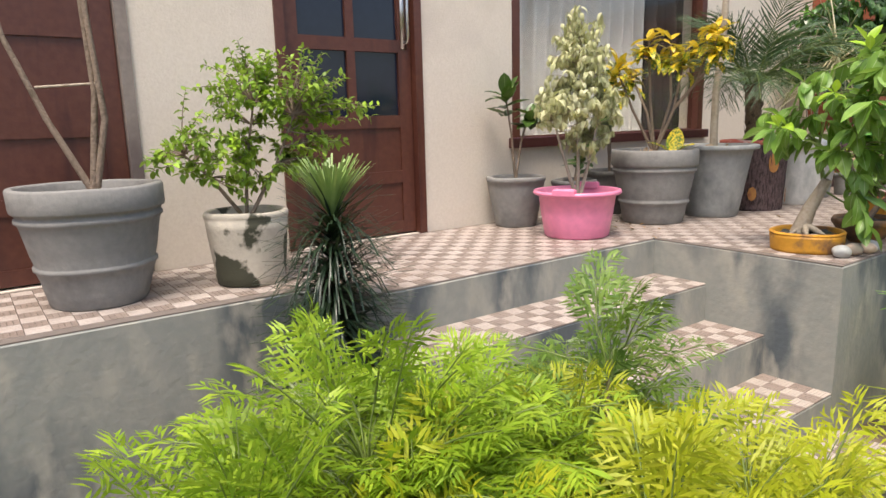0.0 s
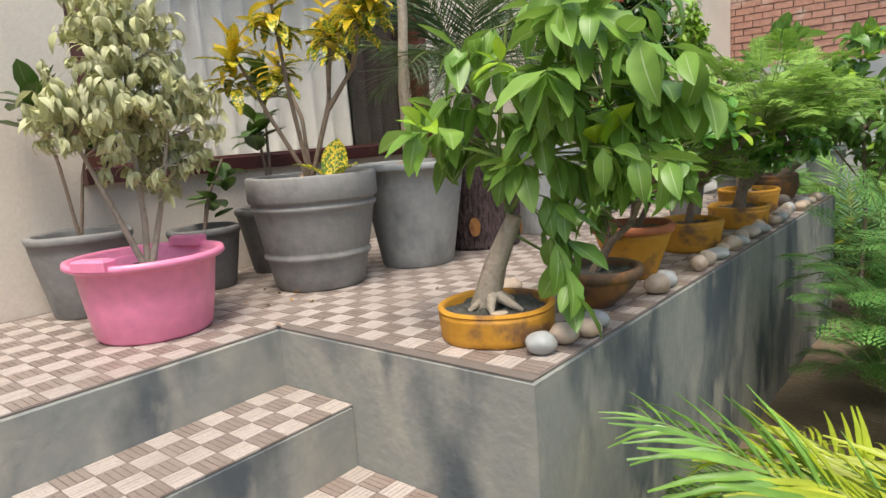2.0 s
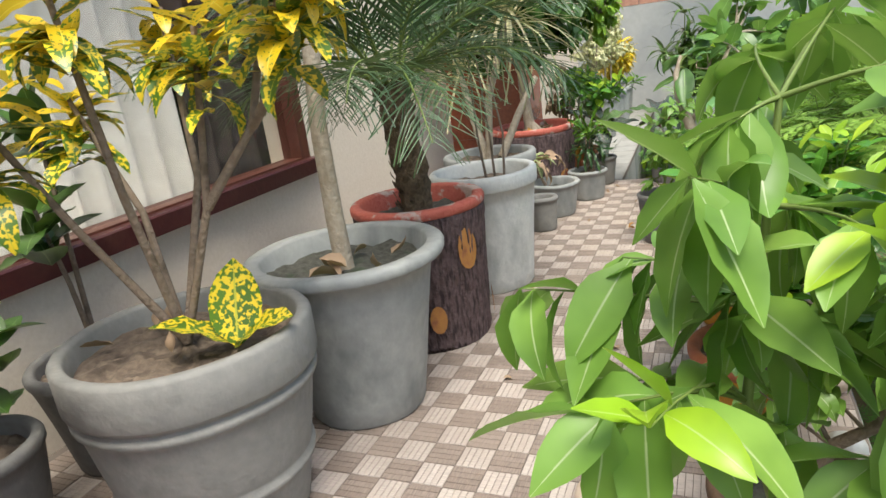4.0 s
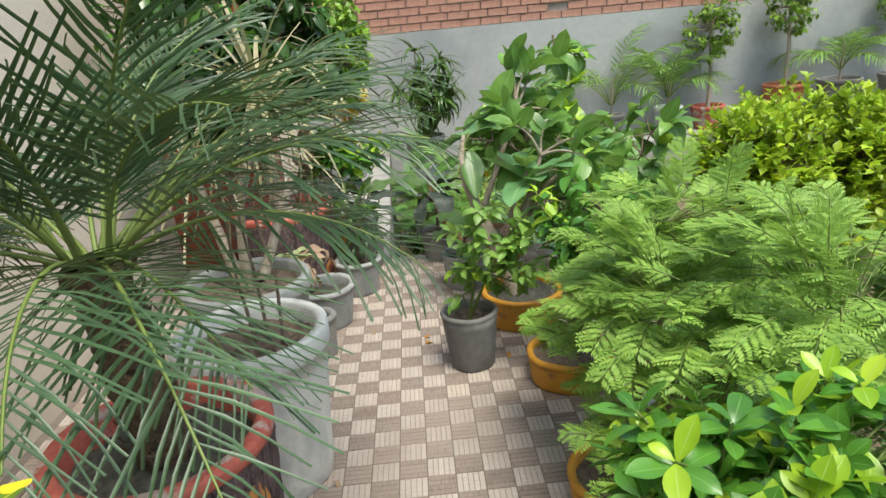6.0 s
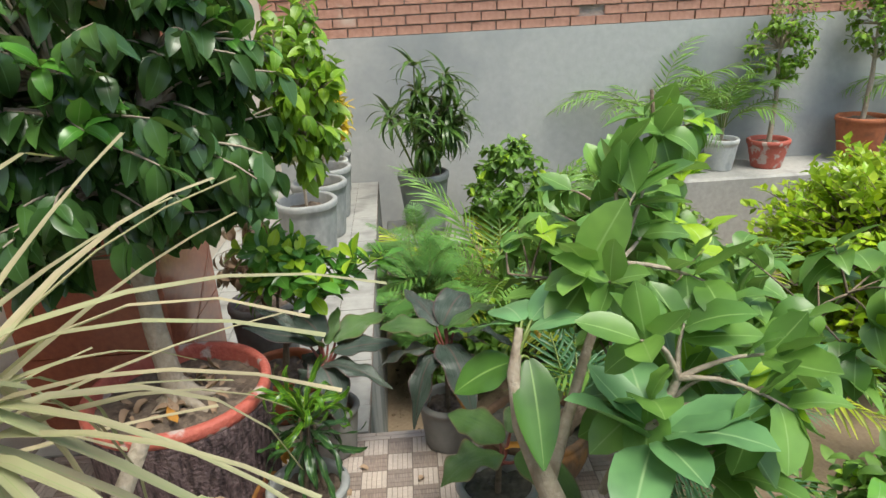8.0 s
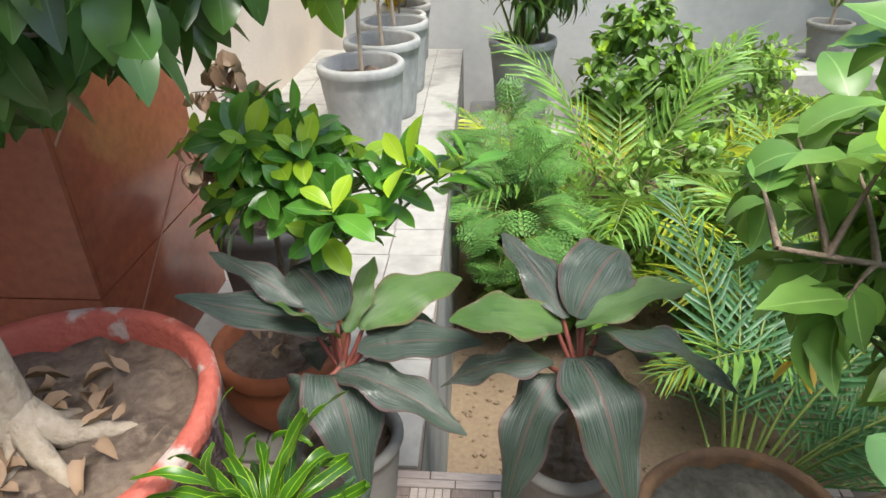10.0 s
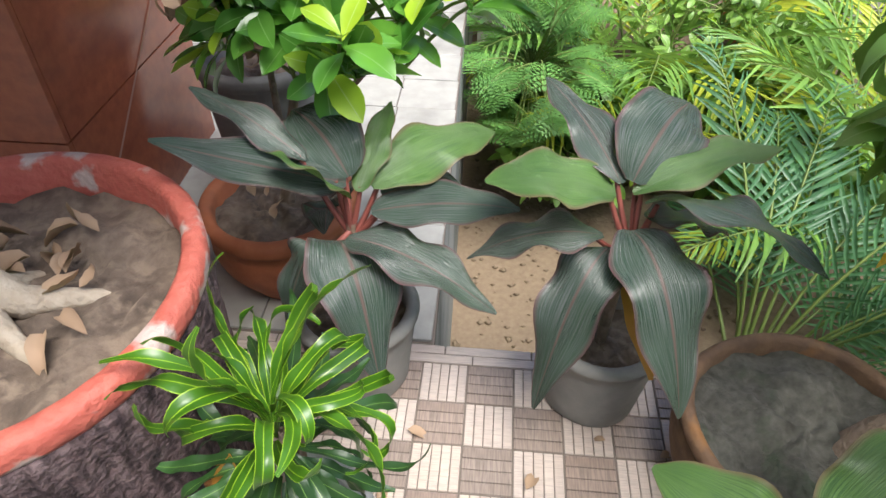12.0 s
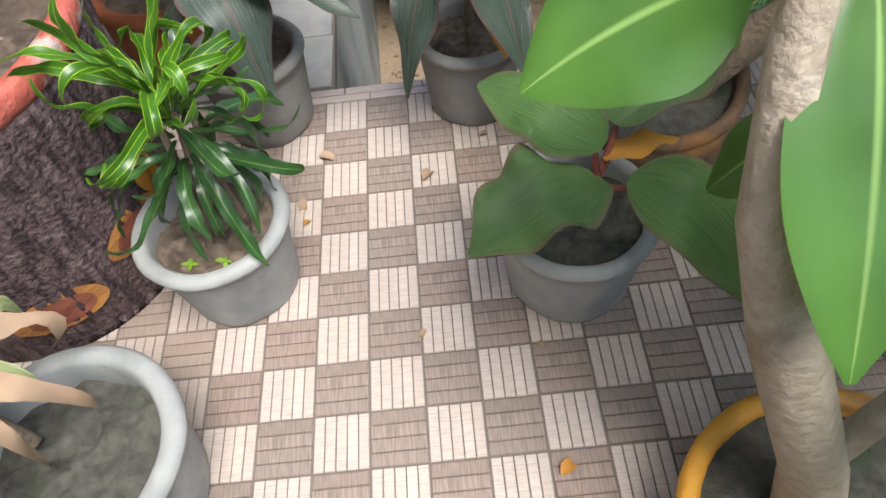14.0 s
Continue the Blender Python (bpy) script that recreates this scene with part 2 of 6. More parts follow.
L_CROTG = leaf_mat("spotted_croton_leaf", (0.066, 0.149, 0.014), (0.109, 0.218, 0.021), 0.35, 0.2, rib=(0.50, 0.50, 0.05), spots=(0.78, 0.58, 0.03), spot_scale=100, spot_cut=0.50)
L_YEL = leaf_mat("plain_yellow_leaf", (0.85, 0.58, 0.015), (0.80, 0.48, 0.015), 0.4, 0.3, rib=(0.88, 0.70, 0.12))
L_RUB = leaf_mat("rubber_leaf", (0.042, 0.098, 0.017), (0.085, 0.172, 0.025), 0.3, 0.1, rib=(0.16, 0.24, 0.08))
L_PALM = leaf_mat("date_palm_leaf", (0.048, 0.097, 0.042), (0.087, 0.157, 0.068), 0.4, 0.12)
L_ARECA = leaf_mat("areca_leaf", (0.136, 0.292, 0.053), (0.272, 0.486, 0.084), 0.4, 0.3)
L_ARECAY = leaf_mat("yellow_areca_leaf", (0.38, 0.47, 0.03), (0.56, 0.58, 0.05), 0.4, 0.35)
L_MIM = leaf_mat("fine_leaflet", (0.22, 0.40, 0.065), (0.40, 0.60, 0.11), 0.55, 0.35)
L_FERN = leaf_mat("bright_feathery_leaf", (0.25, 0.42, 0.018), (0.42, 0.54, 0.04), 0.5, 0.35)
L_FERNY = leaf_mat("yellow_feathery_leaf", (0.42, 0.49, 0.015), (0.56, 0.54, 0.035), 0.5, 0.35)
L_FERND = leaf_mat("dull_feathery_leaf", (0.115, 0.230, 0.034), (0.256, 0.367, 0.050), 0.5, 0.3)
L_BLUE = leaf_mat("blue_green_leaflet", (0.106, 0.270, 0.059), (0.184, 0.392, 0.084), 0.55, 0.25)
L_SPIKE = leaf_mat("dark_needle_leaf", (0.014, 0.034, 0.018), (0.035, 0.065, 0.030), 0.35, 0.05)
L_SPIKEP = leaf_mat("pale_needle_leaf", (0.241, 0.368, 0.112), (0.338, 0.460, 0.154), 0.4, 0.2)
L_SHRUB = leaf_mat("small_shrub_leaf", (0.133, 0.275, 0.027), (0.289, 0.459, 0.046), 0.45, 0.3)
L_DUR = leaf_mat("golden_bush_leaf", (0.27, 0.44, 0.014), (0.539, 0.665, 0.022), 0.4, 0.3)
L_CORD = leaf_mat("cordyline_leaf", (0.024, 0.050, 0.036), (0.060, 0.098, 0.066), 0.27, 0.05, rib=(0.11, 0.075, 0.065), edge=(0.10, 0.055, 0.055), stripes=(0.095, 0.11, 0.10))
L_CORDG = leaf_mat("green_cordyline_leaf", (0.085, 0.18, 0.045), (0.15, 0.26, 0.065), 0.32, 0.12, edge=(0.15, 0.11, 0.06), stripes=(0.045, 0.11, 0.032))
L_CURLY = leaf_mat("curly_croton_leaf", (0.032, 0.115, 0.007), (0.075, 0.20, 0.010), 0.34, 0.15, rib=(0.32, 0.50, 0.03), edge=(0.34, 0.52, 0.03))
L_CURLYD = leaf_mat("dark_curly_leaf", (0.018, 0.062, 0.015), (0.040, 0.10, 0.025), 0.36, 0.06, rib=(0.16, 0.28, 0.06))
L_DRAC = leaf_mat("cream_dracaena_leaf", (0.50, 0.42, 0.26), (0.30, 0.34, 0.17), 0.45, 0.2, rib=(0.24, 0.32, 0.12))
L_STRIPE = leaf_mat("striped_dracaena_leaf", (0.22, 0.34, 0.13), (0.30, 0.40, 0.16), 0.4, 0.2, edge=(0.66, 0.62, 0.36), stripes=(0.60, 0.58, 0.34))
L_SHRUBL = leaf_mat("light_shrub_leaf", (0.20, 0.35, 0.03), (0.38, 0.54, 0.055), 0.45, 0.3)
L_ARECAD = leaf_mat("dark_areca_leaf", (0.06, 0.17, 0.075), (0.11, 0.27, 0.10), 0.4, 0.25)
M_SILL = rough_mat("maroon_sill_paint", (0.045, 0.011, 0.012), (0.06, 0.016, 0.015), (0.08, 0.03, 0.024), big=6, small=40, rough=0.35, bstr=0.15)
L_SILVER = leaf_mat("silvery_new_leaf", (0.50, 0.56, 0.36), (0.62, 0.66, 0.46), 0.6, 0.2)
L_WEED = leaf_mat("undergrowth_leaf", (0.099, 0.216, 0.028), (0.198, 0.365, 0.049), 0.5, 0.25)


# ---- mesh tools ----
class Geo:
    """Collects vertices, faces and leaf coordinates for one mesh."""

    def __init__(self):
        self.v, self.f, self.uv, self.n = [], [], [], 0

    def add(self, verts, faces, uv=None):
        verts = np.asarray(verts, float)
        faces = np.asarray(faces, int)
        self.v.append(verts)
        self.f.append(faces + self.n)
        self.uv.append(np.zeros((len(verts), 2)) if uv is None else np.asarray(uv, float))
        self.n += len(verts)

    def mesh(self, name, material, smooth=True):
        me = bpy.data.meshes.new(name)
        v = np.concatenate(self.v)
        faces = [tuple(r) for block in self.f for r in block.tolist()]
        me.from_pydata(v.tolist(), [], faces)
        uvs = np.concatenate(self.uv)
        layer = me.uv_layers.new(name="UVMap")
        idx = np.zeros(len(me.loops), dtype=np.int32)
        me.loops.foreach_get("vertex_index", idx)
        layer.data.foreach_set("uv", uvs[idx].ravel())
        if smooth:
            me.polygons.foreach_set("use_smooth", np.ones(len(me.polygons), dtype=bool))
        me.materials.append(material)
        me.update()
        return me


def part(name, g, material, parent=None, label="", kind="", smooth=True):
    if isinstance(g, Geo):
        me = g.mesh(name, material, smooth)
    else:
        me = bpy.data.meshes.new(name)
        g.to_mesh(me)
        g.free()
        me.materials.append(material)
        if smooth:
            for p in me.polygons:
                p.use_smooth = True
    ob = new(name, me)
    ob.parent = parent
    return tagged(ob, label=label, kind=kind)


def thing(name, x, y, z, label, category, group="", turn=0):
    ob = new(name)
    ob.empty_display_size = 0.05
    ob.matrix_world = pose(x, y, z, 0, 0, turn)
    return tagged(ob, label=label, category=category, group=group)


def box(g, x0, x1, y0, y1, z0, z1, bev=0.0):
    """A box, with its top edges chamfered by bev."""
    b = bev
    v = [(x0, y0, z0), (x1, y0, z0), (x1, y1, z0), (x0, y1, z0)]
    f = [(0, 3, 2, 1)]
    if b > 0:
        v += [(x0, y0, z1 - b), (x1, y0, z1 - b), (x1, y1, z1 - b), (x0, y1, z1 - b),
              (x0 + b, y0 + b, z1), (x1 - b, y0 + b, z1), (x1 - b, y1 - b, z1), (x0 + b, y1 - b, z1)]
        for k in (0, 4):
            f += [(k + i, k + (i + 1) % 4, k + 4 + (i + 1) % 4, k + 4 + i) for i in range(4)]
        f.append((8, 9, 10, 11))
    else:
        v += [(x0, y0, z1), (x1, y0, z1), (x1, y1, z1), (x0, y1, z1)]
        f += [(i, (i + 1) % 4, 4 + (i + 1) % 4, 4 + i) for i in range(4)]
        f.append((4, 5, 6, 7))
    g.add(v, f)


def slab(name, x0, x1, y0, y1, z0, z1, material, bev=0.0, kind="structure", parent=None, label="", category=""):
    g = Geo()
    box(g, x0, x1, y0, y1, z0, z1, bev)
    ob = part(name, g, material, parent, label=label, kind=kind, smooth=False)
    return tagged(ob, category=category)


def tube(g, pts, r0, r1, sides=7, wob=0.0, rng=random):
    """A tapered tube along points."""
    pts = [Vector(p) for p in pts]
    n = len(pts)
    verts, faces = [], []
    ref = Vector((0.31, 0.95, 0.1))
    for i, p in enumerate(pts):
        d = (pts[min(i + 1, n - 1)] - pts[max(i - 1, 0)]).normalized()
        a = d.cross(ref)
        if a.length < 0.05:
            a = d.cross(Vector((1, 0, 0)))
        a.normalize()
        b = d.cross(a)
        r = r0 + (r1 - r0) * i / (n - 1)
        for k in range(sides):
            w = 2 * math.pi * k / sides
            rr = r * (1 + wob * (noise.noise(p * 25 + Vector((k * 1.7, 0, 0)))))
            verts.append(p + (a * math.cos(w) + b * math.sin(w)) * rr)
    for i in range(n - 1):
        for k in range(sides):
            faces.append((i * sides + k, i * sides + (k + 1) % sides, (i + 1) * sides + (k + 1) % sides, (i + 1) * sides + k))
    g.add([tuple(v) for v in verts], faces)


def arc(p, q, sag=0.0, n=6, side=(0, 0, 0)):
    """Points from p to q, bent by sag upwards and by side."""
    p, q, s = Vector(p), Vector(q), Vector(side)
    return [p.lerp(q, i / n) + (Vector((0, 0, sag)) + s) * math.sin(math.pi * i / n) for i in range(n + 1)]


def lathe(profile, n=40, wob=0.0, seed=0, oval=1.0, ridge=0.0):
    """A turned shape from (radius, height) pairs, slightly uneven."""
    g = Geo()
    verts, faces = [], []
    for j, (r, z) in enumerate(profile):
        for k in range(n):
            w = 2 * math.pi * k / n
            d = 1 + wob * noise.noise(Vector((math.cos(w) * 1.5 + seed, math.sin(w) * 1.5, z * 6)))
            if ridge and j > 1:
                d += ridge * (noise.noise(Vector((math.cos(w) * 26, math.sin(w) * 26, z * 7 + seed))) + 0.5 * noise.noise(Vector((math.cos(w) * 30, math.sin(w) * 30, z * 40))))
            verts.append((r * d * math.cos(w) * oval, r * d * math.sin(w), z + (wob * 0.15 * noise.noise(Vector((math.cos(w), math.sin(w), seed + 3))) if j else 0)))
    for j in range(len(profile) - 1):
        for k in range(n):
            faces.append((j * n + k, j * n + (k + 1) % n, (j + 1) * n + (k + 1) % n, (j + 1) * n + k))
    g.add(verts, faces)
    return g


def disc(r, z, rough=0.01, n=44, rings=13, seed=0, oval=1.0):
    g = Geo()
    verts, faces = [(0, 0, z + rough)], []
    for j in range(1, rings + 1):
        for k in range(n):
            w = 2 * math.pi * k / n
            x, y = r * j / rings * math.cos(w) * oval, r * j / rings * math.sin(w)
            verts.append((x, y, z + rough * (noise.noise(Vector((x * 18, y * 18, seed))) + 0.8 * noise.noise(Vector((x * 60, y * 60, seed))))))
    tri = [(0, 1 + k, 1 + (k + 1) % n) for k in range(n)]
    for j in range(rings - 1):
        for k in range(n):
            faces.append((1 + j * n + k, 1 + (j + 1) * n + k, 1 + (j + 1) * n + (k + 1) % n, 1 + j * n + (k + 1) % n))
    g.add(verts, faces)
    g.f.append(np.asarray(tri, int))
    return g


SHAPES = {
    "ovate": lambda t: math.sin(math.pi * t ** 0.72) ** 0.8,
    "heart": lambda t: (math.sin(math.pi * t ** 0.5) ** 0.75) * (1 - 0.55 * max(0, t - 0.75) / 0.25),
    "oval": lambda t: math.sin(math.pi * t ** 0.9) ** 0.6,
    "lance": lambda t: math.sin(math.pi * t ** 0.62) ** 1.0,
    "strap": lambda t: min(1, t * 7) * min(1, (1 - t) * 2.2) ** 0.7,
    "needle": lambda t: (1 - t) ** 0.7,
    "obov": lambda t: math.sin(math.pi * t ** 1.35) ** 0.8,
}


def blade(shape="ovate", width=0.5, droop=0.2, fold=0.12, segs=5, wave=0.0, twist=0.0, curl=0.0, stalk=0.0):
    """A leaf 1 long along +y with its face up (+z)."""
    fn = SHAPES[shape]
    v, uv, f = [], [], []
    ang, y, z = 0.0, 0.0, 0.0
    step = 1.0 / segs
    for i in range(segs + 1):
        t = i / segs
        u = 0 if t <= stalk else (t - stalk) / (1 - stalk)
        w = max(0.008, width * 0.5 * fn(min(max(u, 0.0), 1.0))) if 0 < u < 1 else 0.01
        tw = twist * t
        for s in (-1, 0, 1):
            x = s * w * math.cos(tw)
            up = abs(s) * w * fold * 2 + s * w * math.sin(tw) + (wave * math.sin(t * 19 + s) * abs(s) * w)
            v.append((x, y + up * math.sin(ang), z + up * math.cos(ang)))
            uv.append((s, t))
        ang += (droop * 2.0 + curl * t * 2) * step
        y += math.cos(ang) * step
        z -= math.sin(ang) * step
    for i in range(segs):
        a = i * 3
        f += [(a, a + 1, a + 4, a + 3), (a + 1, a + 2, a + 5, a + 4)]
    return np.array(v), np.array(f), np.array(uv)


def set_leaves(g, template, pos, direction, normal, size, wide=1.0):
    """Adds a leaf: from pos, along direction, its face towards normal."""
    d = Vector(direction).normalized()
    n = Vector(normal)
    x = d.cross(n)
    if x.length < 1e-4:
        x = d.cross(Vector((0.3, 0.5, 0.8)))
    x.normalize()
    n = x.cross(d)
    m = np.array([x * size * wide, d * size, n * size])
    g.add(template[0] @ m + np.array(pos), template[1], template[2])


def rnd_dir(rng):
    z, w = rng.uniform(-1, 1), rng.uniform(0, 2 * math.pi)
    s = math.sqrt(1 - z * z)
    return Vector((s * math.cos(w), s * math.sin(w), z))


def crown(rng, stems, blobs, twigs, per, leaf, size, geo_leaf, geo_wood, young=None, young_geo=None, hang=0.3, twig_r=0.004, reach=0.55, tuft=False, young_share=0.1):
    """Twigs from the nearest stem points out into ellipsoids (centre, radii), with leaves along their outer part."""
    stems = [Vector(s) for s in stems]
    wsum = sum(r[0] * r[1] * r[2] for c, r in blobs)
    for c, r in blobs:
        c = Vector(c)
        for _ in range(max(2, int(twigs * r[0] * r[1] * r[2] / wsum))):
            d = rnd_dir(rng)
            k = rng.uniform(0.35, 1.0) ** 0.5
            e = c + Vector((d.x * r[0], d.y * r[1], d.z * r[2])) * k * (1 + 0.25 * noise.noise(d * 2.3 + c * 3))
            s = min(stems, key=lambda q: (q - e).length + 0.8 * max(0, q.z - e.z))
            pts = arc(s, e, 0.06 * (e - s).length, 5, rnd_dir(rng) * 0.06 * (e - s).length)
            tube(geo_wood, pts, twig_r * 1.6, twig_r * 0.5, 4)
            L = (e - s).length
            ph = rng.uniform(0, 6)
            is_young = young is not None and rng.random() < young_share + 0.12 * (e.z > c.z)
            for j in range(per):
                u = 1 - (j / per) ** 1.1 * min(reach, 0.28 / max(L, 0.05)) if not tuft else 1 - 0.1 * j / per
                i = min(4, int(u * 5))
                p = pts[i].lerp(pts[i + 1], min(1, u * 5 - i))
                ax = (pts[i + 1] - pts[i]).normalized()
                a = ax.cross(Vector((0.2, 0.4, 1))).normalized()
                b = ax.cross(a)
                ph += 2.4
                out = a * math.cos(ph) + b * math.sin(ph)
                dr = ax * rng.uniform(0.3, 0.9) + out * rng.uniform(0.6, 1.1) + Vector((0, 0, -hang)) + rnd_dir(rng) * 0.25
                nrm = Vector((0, 0, 1)) + rnd_dir(rng) * 0.45 - out * 0.1
                t = rng.choice(leaf)
                sz = size * rng.uniform(0.6, 1.15)
                if is_young and j < max(2, per // 2):
                    set_leaves(young_geo, t, p, dr + Vector((0, 0, hang + 0.5)), nrm, sz * 0.85)
                else:
                    set_leaves(geo_leaf, t, p, dr, nrm, sz)


def pinnate(g, gs, base, azim, elev, length, droop, pairs, leaf_len, leaf, up=0.3, start=0.18, stem_r=0.006, rng=random, fwd=0.9, tilt=0.0):
    """A frond: a bending rachis with leaflets on both sides."""
    p = Vector(base)
    h = Vector((math.cos(azim), math.sin(azim), 0))
    side = Vector((-h.y, h.x, 0))
    pts, dirs = [p.copy()], []
    N = 14
    for i in range(N):
        a = elev - droop * (i / N) ** 1.2
        d = h * math.cos(a) + Vector((0, 0, math.sin(a))) + side * tilt * (i / N)
        d.normalize()
        p = p + d * length / N
        pts.append(p.copy())
        dirs.append(d)
    dirs.append(dirs[-1])
    tube(gs, pts, stem_r, stem_r * 0.25, 4)
    for k in range(pairs):
        t = start + (1 - start) * (k + 0.5) / pairs
        i = min(N - 1, int(t * N))
        q = pts[i].lerp(pts[i + 1], t * N - i)
        d = dirs[i]
        s0 = d.cross(Vector((0, 0, 1)))
        if s0.length < 0.1:
            s0 = side.copy()
        s0.normalize()
        n = s0.cross(d)
        u = (t - start) / (1 - start)
        ll = leaf_len * (0.35 + 0.65 * math.sin(math.pi * min(1, u * 0.85 + 0.15)))
        for s in (-1, 1):
            ld = s0 * s + d * (fwd * (0.6 + 0.8 * u)) + n * up + rnd_dir(rng) * 0.09
            set_leaves(g, rng.choice(leaf), q, ld, n + s0 * s * 0.3, ll * rng.uniform(0.88, 1.08))


def feather(g, gs, base, direction, length, leaf, pinnae, pin_len, leaflets, leaf_len, rng, droop=0.5, wood=0.003, irregular=0.12):
    """A twice-divided leaf: pinnae on a rachis, small leaflets on the pinnae."""
    p, d = Vector(base), Vector(direction).normalized()
    N = 6
    pts = [p.copy()]
    for i in range(N):
        d = (d + Vector((0, 0, -droop / N))).normalized()
        p = p + d * length / N
        pts.append(p.copy())
    tube(gs, pts, wood, wood * 0.4, 3)
    for k in range(pinnae):
        t = 0.12 + 0.88 * (k + 0.5) / pinnae
        i = min(N - 1, int(t * N))
        q = pts[i].lerp(pts[i + 1], t * N - i)
        ax = (pts[i + 1] - pts[i]).normalized()
        s0 = ax.cross(Vector((0, 0, 1)))
        if s0.length < 0.1:
            s0 = Vector((1, 0, 0))
        s0.normalize()
        n = s0.cross(ax)
        pl = pin_len * math.sin(math.pi * (0.18 + 0.74 * t)) ** 0.7
        for s in (-1, 1):
            pd = (s0 * s + ax * 0.7 + rnd_dir(rng) * irregular).normalized()
            if leaflets <= 1:
                set_leaves(g, rng.choice(leaf), q, pd, n, pl)
                continue
            sd = n.cross(pd).normalized()
            cnt = max(3, int(leaflets * pl / pin_len))
            for j in range(cnt):
                w = (j + 0.5) / cnt
                r = q + pd * pl * w - Vector((0, 0, 0.12 * pl * w * w))
                for e in (-1, 1):
                    set_leaves(g, leaf[0], r, sd * e + pd * (0.45 + 3 * max(0, irregular - 0.12)), n + rnd_dir(rng) * irregular, leaf_len * (1.1 - 0.5 * w))


T_PEEP = [blade("heart", 0.62, d, 0.14, 6, stalk=0.12, wave=w) for d, w in ((0.25, 0.05), (0.5, 0.1), (0.1, 0.1), (0.75, 0.0))]
T_POINT = [blade("ovate", 0.44, d, 0.16, 7, stalk=0.1, wave=w) for d, w in ((0.2, 0.08), (0.5, 0.12), (0.05, 0.1))]
T_OVAL = [blade("oval", 0.58, d, f, 6, wave=w) for d, f, w in ((0.15, 0.14, 0.0), (0.35, 0.1, 0.1), (-0.15, 0.2, 0.06))]
T_OV = [blade("ovate", 0.52, d, 0.14, 5) for d in (0.15, 0.4, 0.7)]
T_SM = [blade("ovate", 0.55, d, 0.12, 3) for d in (0.1, 0.5)]
T_GL = [blade("obov", 0.48, d, 0.12, 5) for d in (0.1, 0.35, -0.1)]
T_CROT = [blade("oval", 0.31, d, 0.12, 7, wave=0.12) for d in (0.2, 0.5, 0.85)]
T_LAN = [blade("lance", 0.36, d, 0.1, 4, curl=0.3) for d in (0.5, 0.9)]
T_STRIP = [blade("needle", w, d, 0.25, 3) for w, d in ((0.048, 0.1), (0.042, 0.45), (0.05, 0.25))]
T_AREC = [blade("lance", w, d, 0.3, 3) for w, d in ((0.085, 0.15), (0.09, 0.5), (0.08, 0.3))]
T_NEED = [blade("needle", 0.05, d, 0.1, 4) for d in (0.5, 0.9, 0.2)]
T_TINY = [(np.array([(0, 0, 0), (0.17, 0.5, 0), (0, 1, -0.05), (-0.17, 0.5, 0)]), np.array([(0, 1, 2, 3)]), np.array([(0, 0), (1, 0.5), (0, 1), (-1, 0.5)]))]
T_FERN = [blade("needle", 0.16, d, 0.1, 2) for d in (0.2, 0.5)]
T_CORD = [blade("oval", 0.31, d, 0.16, 10, wave=0.16, curl=c) for d, c in ((0.5, 0.3), (0.9, 0.4), (0.25, 0.1), (1.1, 0.2))]
T_CURL = [blade("strap", 0.11, d, 0.2, 16, wave=0.8, curl=c, twist=w) for d, c, w in ((0.1, 2.6, 0.8), (-0.3, 4.0, -1.2), (0.1, 1.4, 0.4), (0.5, 1.8, 1.6), (-0.4, 3.4, 0.6))]
T_STRAP = [blade("lance", 0.10, d, 0.15, 6, curl=0.2) for d in (0.3, 0.7, 1.0)]
T_DRAC = [blade("needle", 0.040, d, 0.2, 5) for d in (0.15, 0.4, 0.75)]


# ---- large structure ----
C, X0, Y0 = 0.08, 1.48, 7.68
WALLX = 0.167
GZ = -0.86


def wall_with_openings(name, x_in, x_out, y0, y1, z0, z1, holes, material, label):
    """A wall along y, with real openings (ya, yb, za, zb)."""
    g = Geo()
    ys = sorted({y0, y1, *[h[0] for h in holes], *[h[1] for h in holes]})
    for a, b in zip(ys, ys[1:]):
        cut = sorted((h[2], h[3]) for h in holes if h[0] <= a + 1e-6 and h[1] >= b - 1e-6)
        z = z0
        for za, zb in cut:
            if za > z + 1e-6:
                box(g, x_in, x_out, a, b, z, za)
            z = zb
        if z < z1:
            box(g, x_in, x_out, a, b, z, z1)
    return part(name, g, material, None, label=label, kind="structure", smooth=False)


slab("ground", -60, 60, -60, 60, GZ - 0.3, GZ, M_GROUND, label="bare brown garden soil with scattered weeds")
WIN = (3.90, 6.07, 0.52, 2.05)
DOOR = (2.30, 3.19, 0.0, 2.06)
PANEL = (-0.6, 1.62, 0.0, 2.2)
wall_with_openings("wall_house", -0.06, WALLX, -3.0, 7.9, GZ, 3.1, [PANEL, DOOR, WIN], M_WALL, "cream textured plaster house wall with door and window openings")
slab("wall_house_far", -0.06, 0.30, 8.42, 12.0, GZ, 3.1, M_WALL, label="cream plaster wall beyond the red pier")
# added shell behind the openings, its indoor shade put into the colour
slab("wall_inner", -1.2, -1.1, -3.0, 8.0, GZ, 3.1, M_DARK, label="added inner wall coloured near-black as indoor shade")
slab("floor_inner", -1.1, -0.06, -3.0, 8.0, -0.1, -0.004, M_DARK, label="added room floor coloured near-black as indoor shade")
slab("ceiling_inner", -1.1, -0.06, -3.0, 8.0, 3.0, 3.1, M_DARK, label="added room ceiling coloured near-black as indoor shade")
slab("veranda_base_0", WALLX, 0.98, -3.0, 2.098, GZ, -0.008, M_CONC, 0.006, label="stained grey cement veranda base below the panelled door")
